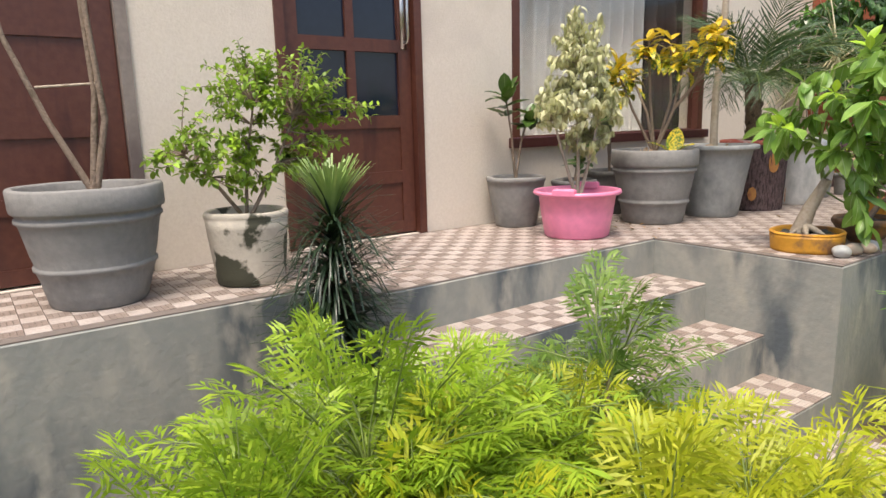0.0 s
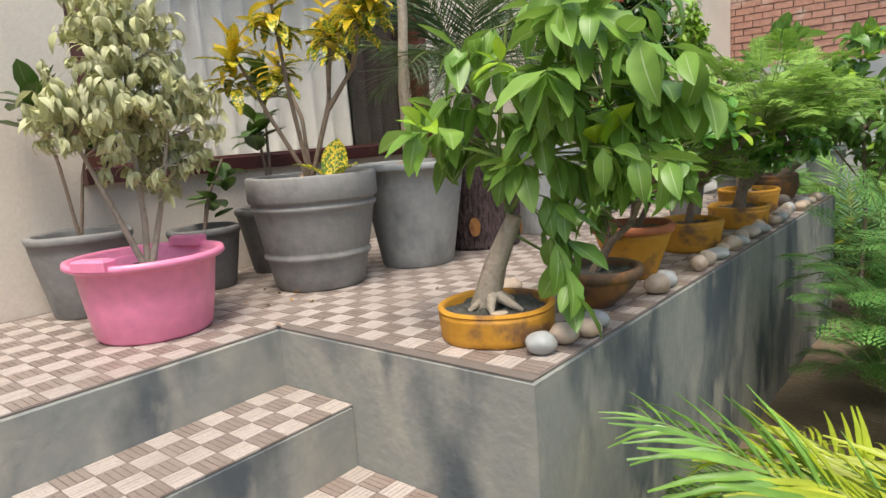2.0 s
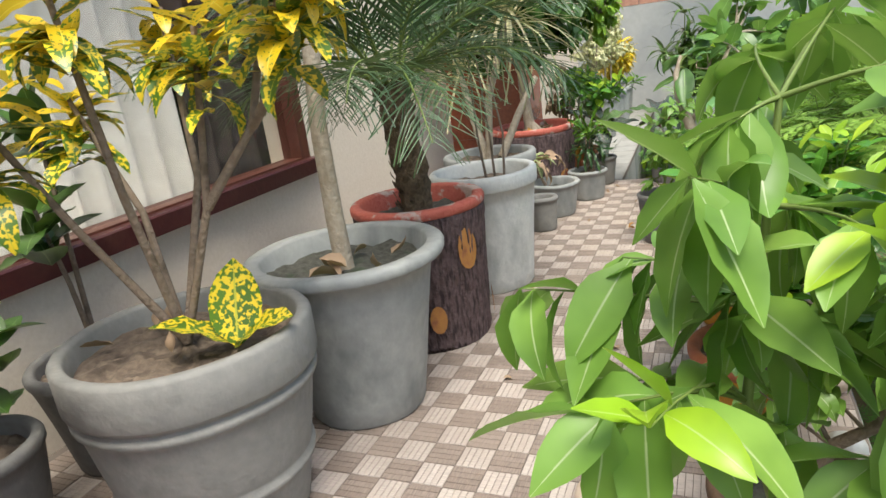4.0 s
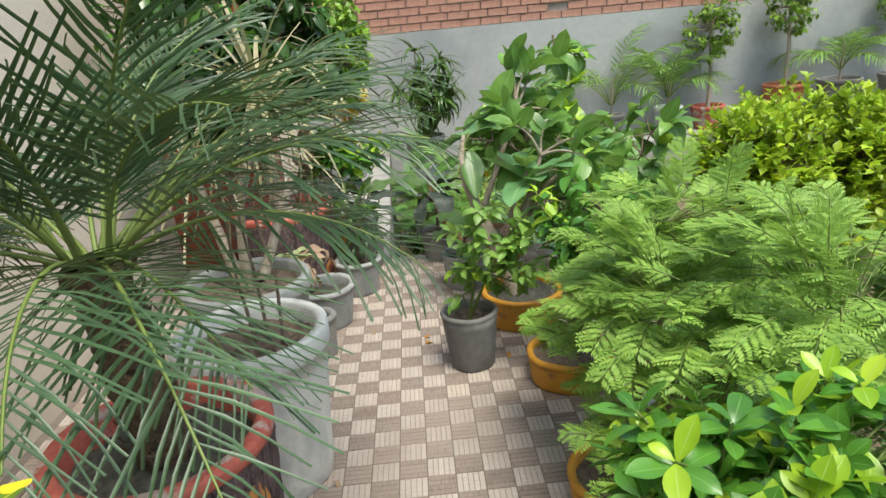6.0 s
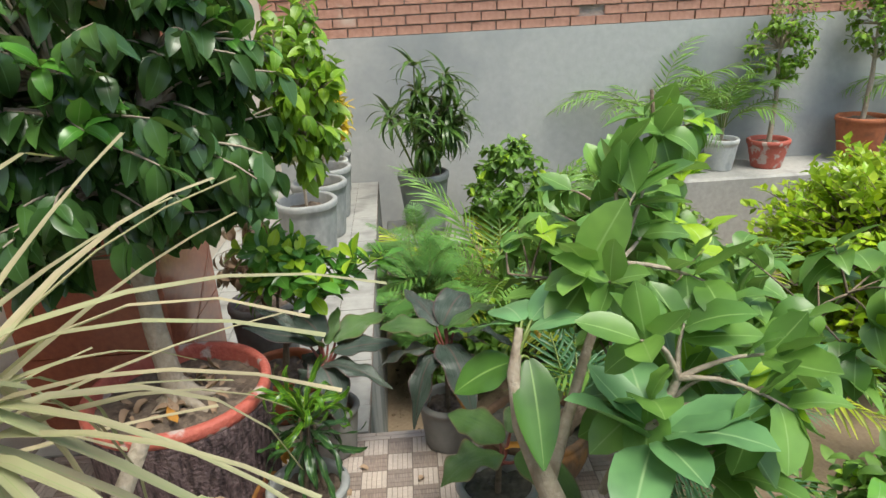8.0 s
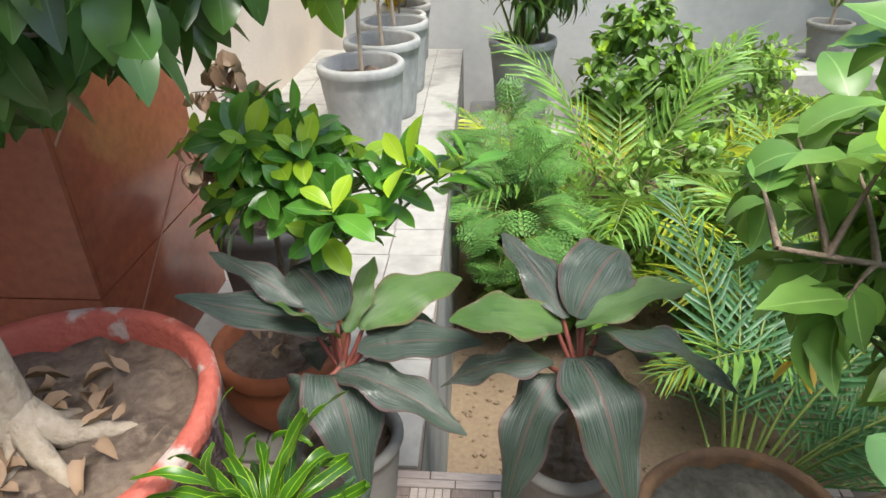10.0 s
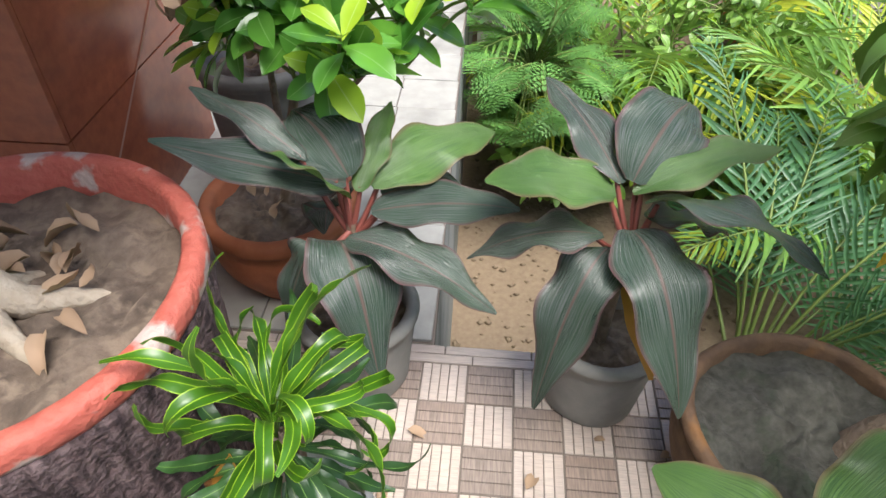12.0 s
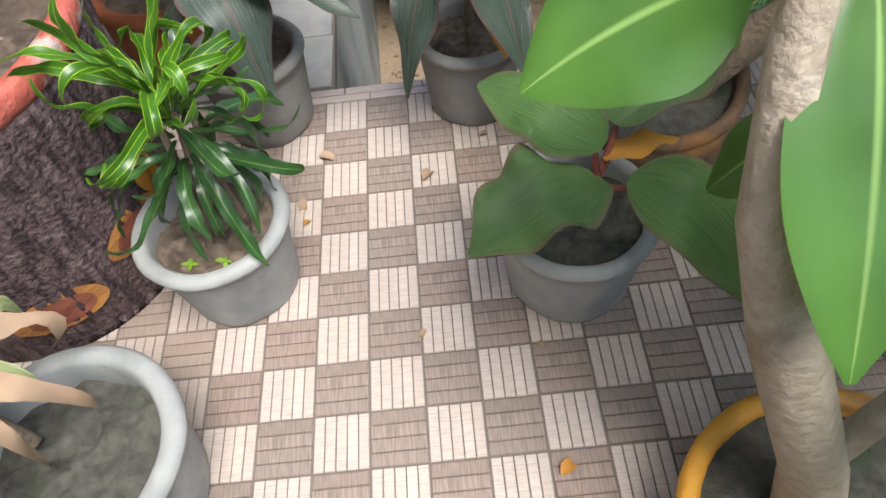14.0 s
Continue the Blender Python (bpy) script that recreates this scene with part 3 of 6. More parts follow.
slab("veranda_base_1", WALLX, 1.25, 2.10, 3.962, GZ, -0.008, M_CONC, 0.006, label="stained grey cement veranda base beside the steps")
slab("veranda_base_2", WALLX, 2.21, 3.962, 7.722, GZ, -0.008, M_CONC, 0.006, label="stained grey cement veranda base with a long side face")
g = Geo()
def ledge_block(z0, z1):
    return [(WALLX, 7.724, z0), (1.335, 7.724, z0), (1.25, 11.2, z0), (WALLX, 11.2, z0), (WALLX, 7.724, z1), (1.335, 7.724, z1), (1.25, 11.2, z1), (WALLX, 11.2, z1)]


BLOCK_FACES = [(0, 3, 2, 1), (4, 5, 6, 7), (0, 1, 5, 4), (1, 2, 6, 5), (2, 3, 7, 6), (3, 0, 4, 7)]
g.add(ledge_block(GZ, -0.03), BLOCK_FACES)
part("veranda_base_3", g, M_LEDGE, None, "grey cement ledge running on beyond the tiled veranda", "structure", False)
g = Geo()
g.add(ledge_block(-0.03, -0.006), BLOCK_FACES)
topping = part("ledge_topping", g, M_GROUT, None, "pale tiled topping of the cement ledge", "structure", False)
for r_ in range(21):
    ya = 7.73 + 0.165 * r_
    xe = 1.333 - (ya + 0.163 - 7.724) * 0.0245
    xs = [xe - 0.163 * k for k in range(8) if xe - 0.163 * k > WALLX + 0.03]
    for k, xb in enumerate(xs):
        g = Geo()
        box(g, max(WALLX + 0.002, xb - 0.160), xb, ya, ya + 0.162, -0.0055, 0.001 - 0.0006 * ((r_ + k) % 3), 0.001)
        part("tile", g, M_LTILE, topping, smooth=False)
for k in range(1, 5):
    slab("step", 1.25 + 0.32 * (k - 1), 1.25 + 0.32 * k, 2.10, 3.96 if k < 4 else 4.06, GZ, -0.196 * k - 0.008, M_CONC, 0.006, label="grey cement step topped with mosaic tiles")
slab("wall_far", -1.0, 14.0, 12.0, 12.25, GZ, 1.12, M_FARWALL, label="grey plastered boundary wall with damp stains")
slab("bench", 3.45, 14.0, 11.35, 12.0, GZ, -0.21, M_CONC_L, 0.02, label="long cement plant bench along the boundary wall")
# side and back walls are assumed, added out of view to enclose the garden
slab("wall_side", 14.0, 14.2, -8, 12.25, GZ, 1.4, M_FARWALL, label="assumed grey plastered side boundary wall, out of view")
slab("wall_back", -1.0, 14.2, -8.2, -8.0, GZ, 1.6, M_FARWALL, label="assumed grey plastered boundary wall behind the garden, out of view")


# ---- kinds of things ----
def pot_parts(th, rt, rb, h, material, lip=0.02, lip_h=0.04, wall=0.02, soil=M_SOIL, depth=0.04, rim_mat=None, wob=0.03, seed=0, bands=(), oval=1.0, kind_name="pot", bulge=0.0, ridge=0.0):
    """The pot, its painted rim and its soil, under the thing th."""
    prof = [(0.001, 0.0), (rb * 0.96, 0.0), (rb, 0.008)]
    steps = 7
    zt = h - lip_h
    for i in range(1, steps + 1):
        t = i / steps
        prof.append((rb + (rt - lip - rb) * t + bulge * math.sin(math.pi * t), 0.008 + (zt - 0.008) * t))
    for b in bands:
        r = rb + (rt - lip - rb) * b
        z = zt * b
        prof += [(r, z - 0.012), (r + 0.008, z - 0.006), (r + 0.008, z + 0.006), (r, z + 0.012)]
    prof.sort(key=lambda q: q[1])
    top = [(rt - 0.004, zt), (rt, zt + 0.008), (rt, h - 0.008), (rt - 0.006, h), (rt - wall - lip * 0.5, h), (rt - wall - lip * 0.5 - 0.006, h - 0.008), (rt - wall - lip - 0.004, h - depth - 0.03)]
    if rim_mat:
        if ridge:
            prof = [(rb, 0.0)] + [(rb + (rt - lip - rb) * i / 24 + bulge * math.sin(math.pi * i / 24), zt * i / 24) for i in range(25)]
        part(kind_name, lathe(prof + [(rt - lip - 0.01, zt)], 340 if ridge else 40, wob, seed, oval, ridge), material, th)
        part("rim", lathe([(rt - lip - 0.01, zt - 0.002)] + top, 40, wob * 0.6, seed, oval), rim_mat, th)
    else:
        part(kind_name, lathe(prof + top, 40, wob, seed, oval), material, th)
    part("soil", disc(rt - wall - lip * 0.8, h - depth, 0.018, seed=seed, oval=oval), soil, th)


def potted(name, x, y, z, label, category, group="", turn=0, **pot):
    th = thing(name, x, y, z, label, category, group, turn)
    pot_parts(th, **pot)
    return th


def litter(th, r, z, n, seed, material=M_DRY, size=0.05):
    """Fallen leaves on a pot's soil."""
    rng = random.Random(seed)
    for _ in range(n):
        g = Geo()
        a, k = rng.uniform(0, 6.28), r * rng.uniform(0.25, 0.9)
        set_leaves(g, blade("ovate", 0.4, rng.uniform(-0.3, 0.9), rng.uniform(0.3, 0.7), 8, wave=0.12, curl=rng.uniform(-2.5, 2.5), twist=rng.uniform(-1.2, 1.2)), (k * math.cos(a), k * math.sin(a), z + 0.016), (math.cos(a * 3), math.sin(a * 3), 0.25), (0, 0, 1), size * rng.uniform(0.6, 1.2))
        part("fallen_leaf", g, material, th)


def tree_parts(th, seed, trunks, blobs, twigs, per, leaf, size, mat_leaf, mat_bark, hang=0.3, r=(0.02, 0.01), young=None, twig_r=0.004, reach=0.55, tuft=False, wob=0.15, share=0.1, limbs=True, leaf_name="foliage", sides=8):
    """Trunks (lists of points), their twigs and the leaves in the blobs."""
    rng = random.Random(seed)
    stems = []
    for k, pts in enumerate(trunks):
        g = Geo()
        rr = r if isinstance(r[0], (int, float)) else r[k]
        tube(g, pts, rr[0], rr[1], sides, wob)
        part("trunk" if rr[0] > 0.012 else "stem", g, mat_bark, th)
        for i in range(len(pts) - 1):
            for q in range(3):
                stems.append(Vector(pts[i]).lerp(Vector(pts[i + 1]), q / 3))
        stems.append(Vector(pts[-1]))
    top = max(p.z for p in stems)
    low = min(p.z for p in stems)
    stems = [p for p in stems if p.z > low + 0.35 * (top - low)]
    gl, gw, gy = Geo(), Geo(), Geo()
    crown(rng, stems, blobs, twigs, per, leaf, size, gl, gw, young, gy, hang, twig_r, reach, tuft, share)
    part("twig", gw, mat_bark, th, kind="stuff")
    part(leaf_name, gl, mat_leaf, th, kind="stuff")
    if gy.n:
        part("young_foliage", gy, young, th, "fresh yellow-green young leaves", "stuff")


def palm_parts(th, seed, base, fronds, length, leaf, leaf_len, pairs, mat_leaf, mat_stem, elev=(20, 80), droop=1.2, spread=(0, 360), up=0.3, stem_r=0.006, base_r=0.02, fwd=0.9, start=0.2, mats=None):
    rng = random.Random(seed)
    for k in range(fronds):
        g, gs = Geo(), Geo()
        az = radians(spread[0] + (spread[1] - spread[0]) * (k + rng.uniform(-0.4, 0.4)) / fronds)
        el = radians(rng.uniform(*elev))
        b = Vector(base) + Vector((math.cos(az), math.sin(az), 0)) * base_r
        pinnate(g, gs, b, az, el, length * rng.uniform(0.75, 1.1), droop * rng.uniform(0.7, 1.25), pairs, leaf_len, leaf, up, start, stem_r, rng, fwd, rng.uniform(-0.3, 0.3))
        f = part("frond", g, mats[k % len(mats)] if mats else mat_leaf, th)
        part("frond_rib", gs, mat_stem, f)


def feather_bush(th, seed, stems, blobs, count, length, pinnae, pin_len, leaflets, leaf_len, leaf, mat_leaf, mat_stem, droop=0.5, up=0.4, wood=0.003, irregular=0.12):
    """A bush of finely divided leaves that sit in ellipsoids."""
    rng = random.Random(seed)
    gl, gs = Geo(), Geo()
    w = sum(r[0] * r[1] * r[2] for c, r in blobs)
    pts = [Vector(p) for p in stems]
    for c, r in blobs:
        c = Vector(c)
        for _ in range(max(2, int(count * r[0] * r[1] * r[2] / w))):
            d = rnd_dir(rng)
            e = c + Vector((d.x * r[0], d.y * r[1], d.z * r[2])) * rng.uniform(0.3, 0.85)
            s = min(pts, key=lambda q: (q - e).length)
            tube(gs, arc(s, e, 0.02, 3), wood, wood * 0.6, 3)
            dr = Vector((d.x, d.y, abs(d.z) * up + 0.15)) + rnd_dir(rng) * 0.35
            feather(gl, gs, e, dr, length * rng.uniform(0.7, 1.15), leaf, pinnae, pin_len, leaflets, leaf_len, rng, droop, wood, irregular)
    part("branch", gs, mat_stem, th, kind="stuff")
    part("foliage", gl, mat_leaf, th, kind="stuff")


def blades_part(th, name, rng, base, n, leaf, size, mat, elev=(10, 70), stalk=0.0, stalk_mat=None, spread=(0, 360), zspan=0.0, each=True, label="", wide=1.0):
    """A rosette of long leaves, each a part."""
    allg = Geo()
    for k in range(n):
        az = radians(spread[0] + (spread[1] - spread[0]) * (k / n) + rng.uniform(-14, 14) + (137 * k if spread == (0, 360) and not each else 0))
        el = radians(rng.uniform(*elev))
        d = Vector((math.cos(az) * math.cos(el), math.sin(az) * math.cos(el), math.sin(el)))
        b = Vector(base) + Vector((0, 0, -zspan * rng.random()))
        g = Geo() if each else allg
        if stalk:
            gs = Geo()
            ds = (d + Vector((0, 0, 1.3 if stalk > 0.03 else 0.0))).normalized()
            tube(gs, arc(b, b + ds * stalk, 0.0, 3), 0.0045, 0.003, 5)
            part("leaf_stalk", gs, stalk_mat, th)
            b = b + ds * stalk
        set_leaves(g, rng.choice(leaf), b, d, Vector((0, 0, 1)) + rnd_dir(rng) * 0.2, size * rng.uniform(0.75, 1.1), wide)
        if each:
            part(name, g, mat, th, label)
    if not each:
        part(name, allg, mat, th, label)


def long_leaf(g, base, tip, width, bow=0.15, roll=0.0, fold=0.22, wave=0.10, seed=0, shape=0.8, rows=22):
    """A broad arching blade from base to tip, with rippled edges and a folded midrib."""
    rg = random.Random(seed)
    a, c = Vector(base), Vector(tip)
    length = (c - a).length
    mid = (a + c) / 2 + Vector((0, 0, bow * length * 2)) + rnd_dir(rg) * 0.03 * length
    ph1, ph2, f1 = rg.uniform(0, 6), rg.uniform(0, 6), rg.uniform(11, 16)
    across = (-1.0, -0.72, -0.4, 0.0, 0.4, 0.72, 1.0)
    v, uv, f = [], [], []
    prev = None
    for i in range(rows + 1):
        t = i / rows
        p = a * (1 - t) ** 2 + mid * 2 * t * (1 - t) + c * t * t
        d = ((mid - a) * (1 - t) + (c - mid) * t).normalized()
        side = d.cross(Vector((0, 0, 1))) if prev is None else d.cross(prev)
        if side.length < 0.05:
            side = d.cross(Vector((0.4, 0.5, 0.1)))
        side.normalize()
        n = side.cross(d).normalized()
        if prev is None:
            q = Matrix.Rotation(roll, 3, d)
            side, n = q @ side, q @ n
        prev = n
        w = max(0.003, width * 0.5 * (max(0.0, math.sin(math.pi * min(1.0, 0.03 + 0.97 * t ** shape))) ** 0.75))
        for u in across:
            ph = ph1 if u < 0 else ph2
            lift = fold * abs(u) * w - 0.14 * w * u * u + wave * w * abs(u) ** 2 * math.sin(t * f1 + ph) + 0.03 * w * math.sin(u * 14 + ph1)
            q = p + side * (u * w) + n * lift
            v.append(tuple(q))
            uv.append((u, t))
    k = len(across)
    for i in range(rows):
        for j in range(k - 1):
            f.append((i * k + j, i * k + j + 1, (i + 1) * k + j + 1, (i + 1) * k + j))
    g.add(v, f, uv)


def curly_leaf(g, base, direction, length, width, droop, curl, swing, twist, seed=0, rows=22):
    """A narrow wavy blade that bends down and rolls up towards its tip."""
    rg = random.Random(seed)
    d = Vector(direction).normalized()
    side = d.cross(Vector((0, 0, 1)))
    side = side.normalized() if side.length > 0.05 else Vector((1, 0, 0))
    p = Vector(base)
    ph, fr = rg.uniform(0, 6), rg.uniform(14, 22)
    v, uv, f = [], [], []
    for i in range(rows + 1):
        t = i / rows
        n = side.cross(d).normalized()
        w = max(0.002, width * 0.5 * min(1.0, 0.28 + 2.2 * t) * min(1.0, (1 - t) * 4.5) ** 0.6)
        for u in (-1.0, -0.5, 0.0, 0.5, 1.0):
            lift = 0.30 * abs(u) * w + 0.42 * w * abs(u) * math.sin(t * fr + ph + (1.5 if u > 0 else 0))
            v.append(tuple(p + side * (u * w) + n * lift))
            uv.append((u, t))
        step = 1.0 / rows
        q = Matrix.Rotation(-(droop + curl * 3 * t * t) * step, 3, side) @ Matrix.Rotation(swing * step * (0.4 + t), 3, n) @ Matrix.Rotation(twist * step, 3, d)
        d, side = (q @ d).normalized(), (q @ side).normalized()
        p = p + d * length * step
    for i in range(rows):
        for j in range(4):
            f.append((i * 5 + j, i * 5 + j + 1, (i + 1) * 5 + j + 1, (i + 1) * 5 + j))
    g.add(v, f, uv)


def rosette_foliage(th, seed, root, blobs, count, per, leaf, size, mat, young, stem_mat, share=0.35, up=0.5, each=False):
    """Shoots that end in whorls of leaves, the young ones palest at the tip."""
    rg = random.Random(seed)
    gl, gy, gs = Geo(), Geo(), Geo()
    wsum = sum(r[0] * r[1] * r[2] for c, r in blobs)
    for c, r in blobs:
        c = Vector(c)
        for _ in range(max(1, round(count * r[0] * r[1] * r[2] / wsum))):
            d = rnd_dir(rg)
            if d.z < -0.35:
                d.z = -d.z
            tip = c + Vector((d.x * r[0], d.y * r[1], d.z * r[2])) * rg.uniform(0.55, 1.0)
            ax = (Vector((d.x, d.y, abs(d.z) * 0.6 + up)) + rnd_dir(rg) * 0.25).normalized()
            tube(gs, arc(Vector(root).lerp(c, 0.6) + rnd_dir(rg) * 0.03, tip, 0.02, 4), 0.0035, 0.0022, 5)
            s = ax.cross(Vector((0.3, 0.2, 0.9))).normalized()
            bright = rg.random() < share
            for j in range(per):
                q = Matrix.Rotation(j * 2.4 + rg.uniform(-0.3, 0.3), 3, ax) @ s
                rise = 1.0 - 0.85 * (j / per) + rg.uniform(-0.1, 0.15)
                back = tip - ax * (0.035 * j / per)
                set_leaves(gy if bright and j < 3 else gl, rg.choice(leaf), back, q + ax * rise * 0.9, ax, size * rg.uniform(0.75, 1.1) * (0.75 if j < 1 else 1.0))
    part("twig", gs, stem_mat, th, kind="stuff")
    part("foliage", gl, mat, th, kind="stuff")
    if gy.n:
        part("young_foliage", gy, young, th, "fresh yellow-green young leaves", "stuff")


def stone(x, y, z, sx, sy, sz, seed, material, turn=0):
    bm = bmesh.new()
    bmesh.ops.create_icosphere(bm, subdivisions=3, radius=1)
    for v in bm.verts:
        k = 1 + 0.13 * noise.noise(v.co * 1.3 + Vector((seed * 3.1, 0, 0)))
        v.co = Vector((v.co.x * sx * k, v.co.y * sy * k, v.co.z * sz * k))
    ob = part("river_stone", bm, material)
    ob.matrix_world = pose(x, y, z + sz * 0.93, 0, 0, turn)
    return ob


# ---- doors and window ----
def panel_door(name, y0, y1, z1, x, panes, label):
    th = thing(name, x, (y0 + y1) / 2, 0, label, "door")
    hw = (y1 - y0) / 2
    f = Geo()
    box(f, -0.10, 0.012, -hw, -hw + 0.05, 0, z1)
    box(f, -0.10, 0.012, hw - 0.05, hw, 0, z1)
    box(f, -0.10, 0.012, -hw + 0.05, hw - 0.05, z1 - 0.05, z1)
    part("door_frame", f, M_WOOD if panes else M_REVEAL, th, smooth=False)
    a, b = -hw + 0.054, hw - 0.054
    leaf = Geo()
    st = 0.085
    box(leaf, -0.075, -0.03, a, a + st, 0.012, z1 - 0.055)
    box(leaf, -0.075, -0.03, b - st, b, 0.012, z1 - 0.055)
    rails = [0.012, 0.31, 0.63, 1.05, 1.47, z1 - 0.055 - 0.08]
    for z in rails:
        box(leaf, -0.074, -0.031, a + st, b - st, z, z + 0.07)
    if panes:
        box(leaf, -0.0735, -0.0315, (a + b) / 2 - 0.025, (a + b) / 2 + 0.025, 0.70, z1 - 0.135)
    lf = part("door_leaf", leaf, M_WOOD, th, smooth=False)
    for i, z in enumerate(rails[:-1]):
        za, zb = z + 0.07, rails[i + 1]
        if panes and z > 0.6:
            for ya, yb in ((a + st, (a + b) / 2 - 0.025), ((a + b) / 2 + 0.025, b - st)):
                g = Geo()
                box(g, -0.058, -0.05, ya, yb, za, zb)
                part("pane", g, M_GLASS_D, lf, "dark reflective glass pane", smooth=False)
        else:
            g = Geo()
            box(g, -0.07, -0.042, a + st, b - st, za, zb)
            part("panel", g, M_WOOD, lf, smooth=False)
    return th


d1 = panel_door("front_door", DOOR[0], DOOR[1], DOOR[3], WALLX, True, "dark red wooden front door with glass panes, closed, at the head of the steps")
h = Geo()
tube(h, [(0.0, 0, 0), (0.035, 0, 0.01), (0.045, 0, 0.03), (0.045, 0, 0.35), (0.035, 0, 0.37), (0.0, 0, 0.38)], 0.009, 0.009, 10)
box(h, -0.002, 0.004, -0.02, 0.02, -0.03, 0.41)
ho = part("door_handle", h, M_METAL, d1, "brushed steel pull handle")
ho.location = (-0.028, 0.345, 1.10)
d2 = panel_door("panelled_door", PANEL[0], PANEL[1], PANEL[3], WALLX, False, "wide dark red wooden panelled door, closed, behind a big grey pot")
win = thing("window_1", WALLX, (WIN[0] + WIN[1]) / 2, WIN[2], "dark red wooden window with white and dark curtains behind it", "window")
win["kind"] = "structure"
hw, hh = (WIN[1] - WIN[0]) / 2, WIN[3] - WIN[2]
g = Geo()
box(g, -0.10, 0.0, -hw, -hw + 0.07, 0.0, hh)
box(g, -0.10, 0.0, hw - 0.07, hw, 0.0, hh)
box(g, -0.10, 0.0, -hw + 0.07, hw - 0.07, hh - 0.07, hh)
box(g, -0.10, 0.0, -hw + 0.07, hw - 0.07, 0.0, 0.03)
part("window_frame", g, M_WOOD, win, smooth=False)
g = Geo()
box(g, -0.02, 0.045, -hw - 0.03, hw + 0.03, -0.045, 0.022, 0.006)
ob = part("window_sill", g, M_SILL, win, "dark red projecting sill", smooth=False)
m, nt, b = mat_base("window_glass", 0.02)
b.inputs["Transmission Weight"].default_value = 1.0
b.inputs["IOR"].default_value = 1.3
M_GLASS = m
for ya, yb in ((-hw + 0.07, hw - 0.07),):
    g = Geo()
    box(g, -0.06, -0.055, ya, yb, 0.03, hh - 0.07)
    ob = part("pane", g, M_GLASS, win, smooth=False)
    ob.visible_shadow = False


def curtain(y0, y1, material, label, seed):
    g = Geo()
    n = int((y1 - y0) / 0.012)
    v, f = [], []
    for i in range(n + 1):
        y = y0 + (y1 - y0) * i / n
        x = -0.125 + 0.035 * math.sin(y * 46 + seed) + 0.01 * math.sin(y * 19)
        v += [(x, y, 0.3), (x - 0.01, y, 1.2), (x, y, 2.3)]
    for i in range(n):
        f += [(3 * i, 3 * i + 3, 3 * i + 4, 3 * i + 1), (3 * i + 1, 3 * i + 4, 3 * i + 5, 3 * i + 2)]
    g.add(v, f)
    return tagged(part("curtain", g, material, None, label), category="curtain")


M_DCURT = plain("dark_curtain_cloth", (0.055, 0.045, 0.042), 0.9)
curtain(3.7, 4.16, M_DCURT, "dark brown pleated curtain hanging behind the window", 0)
curtain(4.14, 5.66, M_CURT, "white pleated curtain hanging behind the window", 2)
curtain(5.64, 6.3, M_DCURT, "dark brown pleated curtain hanging behind the window", 1)

# ---- red pier ----
pier = thing("pier", 0.39, 8.12, 0, "square pier clad in polished dark red granite slabs", "pillar")
pier["kind"] = "structure"
g = Geo()
box(g, -0.29, 0.285, -0.255, 0.262, -0.008, 3.1)
part("core", g, M_JOINT, pier, smooth=False)
for k, (za, zb) in enumerate(((0.0, 0.30), (0.304, 0.80), (0.804, 1.30), (1.304, 1.80), (1.804, 2.40))):
    g = Geo()
    box(g, -0.288, 0.30, -0.268, -0.256, za, zb)
    part("slab", g, M_GRAN, pier, smooth=False)
    g = Geo()
    box(g, 0.2865, 0.30, -0.254, 0.27, za, zb)
    part("slab", g, M_GRAN, pier, smooth=False)
g = Geo()
for y0s, z0s in ((-0.25, 0.12), (-0.25, 0.62), (-0.25, 1.12)):
    v = [(0.3015, y0s, z0s), (0.3015, y0s + 0.51, z0s + 0.36), (0.3015, y0s + 0.51, z0s + 0.368), (0.3015, y0s, z0s + 0.008)]
    g.add(v, [(0, 1, 2, 3)])
part("seam", g, M_JOINT, pier, "pale diagonal seam in the cladding", smooth=False)

# ---- potted plants along the house wall ----
rng = random.Random(5)
GP = "grey cement pots"
p = potted("bare_potted_plant", 0.59, 1.325, 0, "big grey stepped pot with bare forked stems by the panelled door", "potted plant", GP, rt=0.268, rb=0.175, h=0.455, material=M_POTG, lip=0.012, lip_h=0.09, bands=(0.42, 0.92), seed=1)
for pts in ([(0.0, 0.02, 0.42), (-0.05, -0.1, 0.7), (-0.1, -0.2, 1.0), (-0.12, -0.3, 1.6)], [(0.0, 0.02, 0.42), (0.02, 0.06, 0.8), (0.0, 0.05, 1.2), (0.0, 0.03, 1.7)], [(0.0, 0.03, 0.42), (0.05, 0.08, 0.7), (0.03, 0.06, 1.1), (0.02, 0.08, 1.6)]):
    g = Geo()
    tube(g, pts, 0.014, 0.008, 7, 0.2)
    part("stem", g, M_BARKG, p)
g = Geo()
tube(g, [(-0.09, -0.12, 0.82), (0.03, 0.07, 0.83)], 0.005, 0.005, 6)
part("cross_stick", g, M_BARK, p)

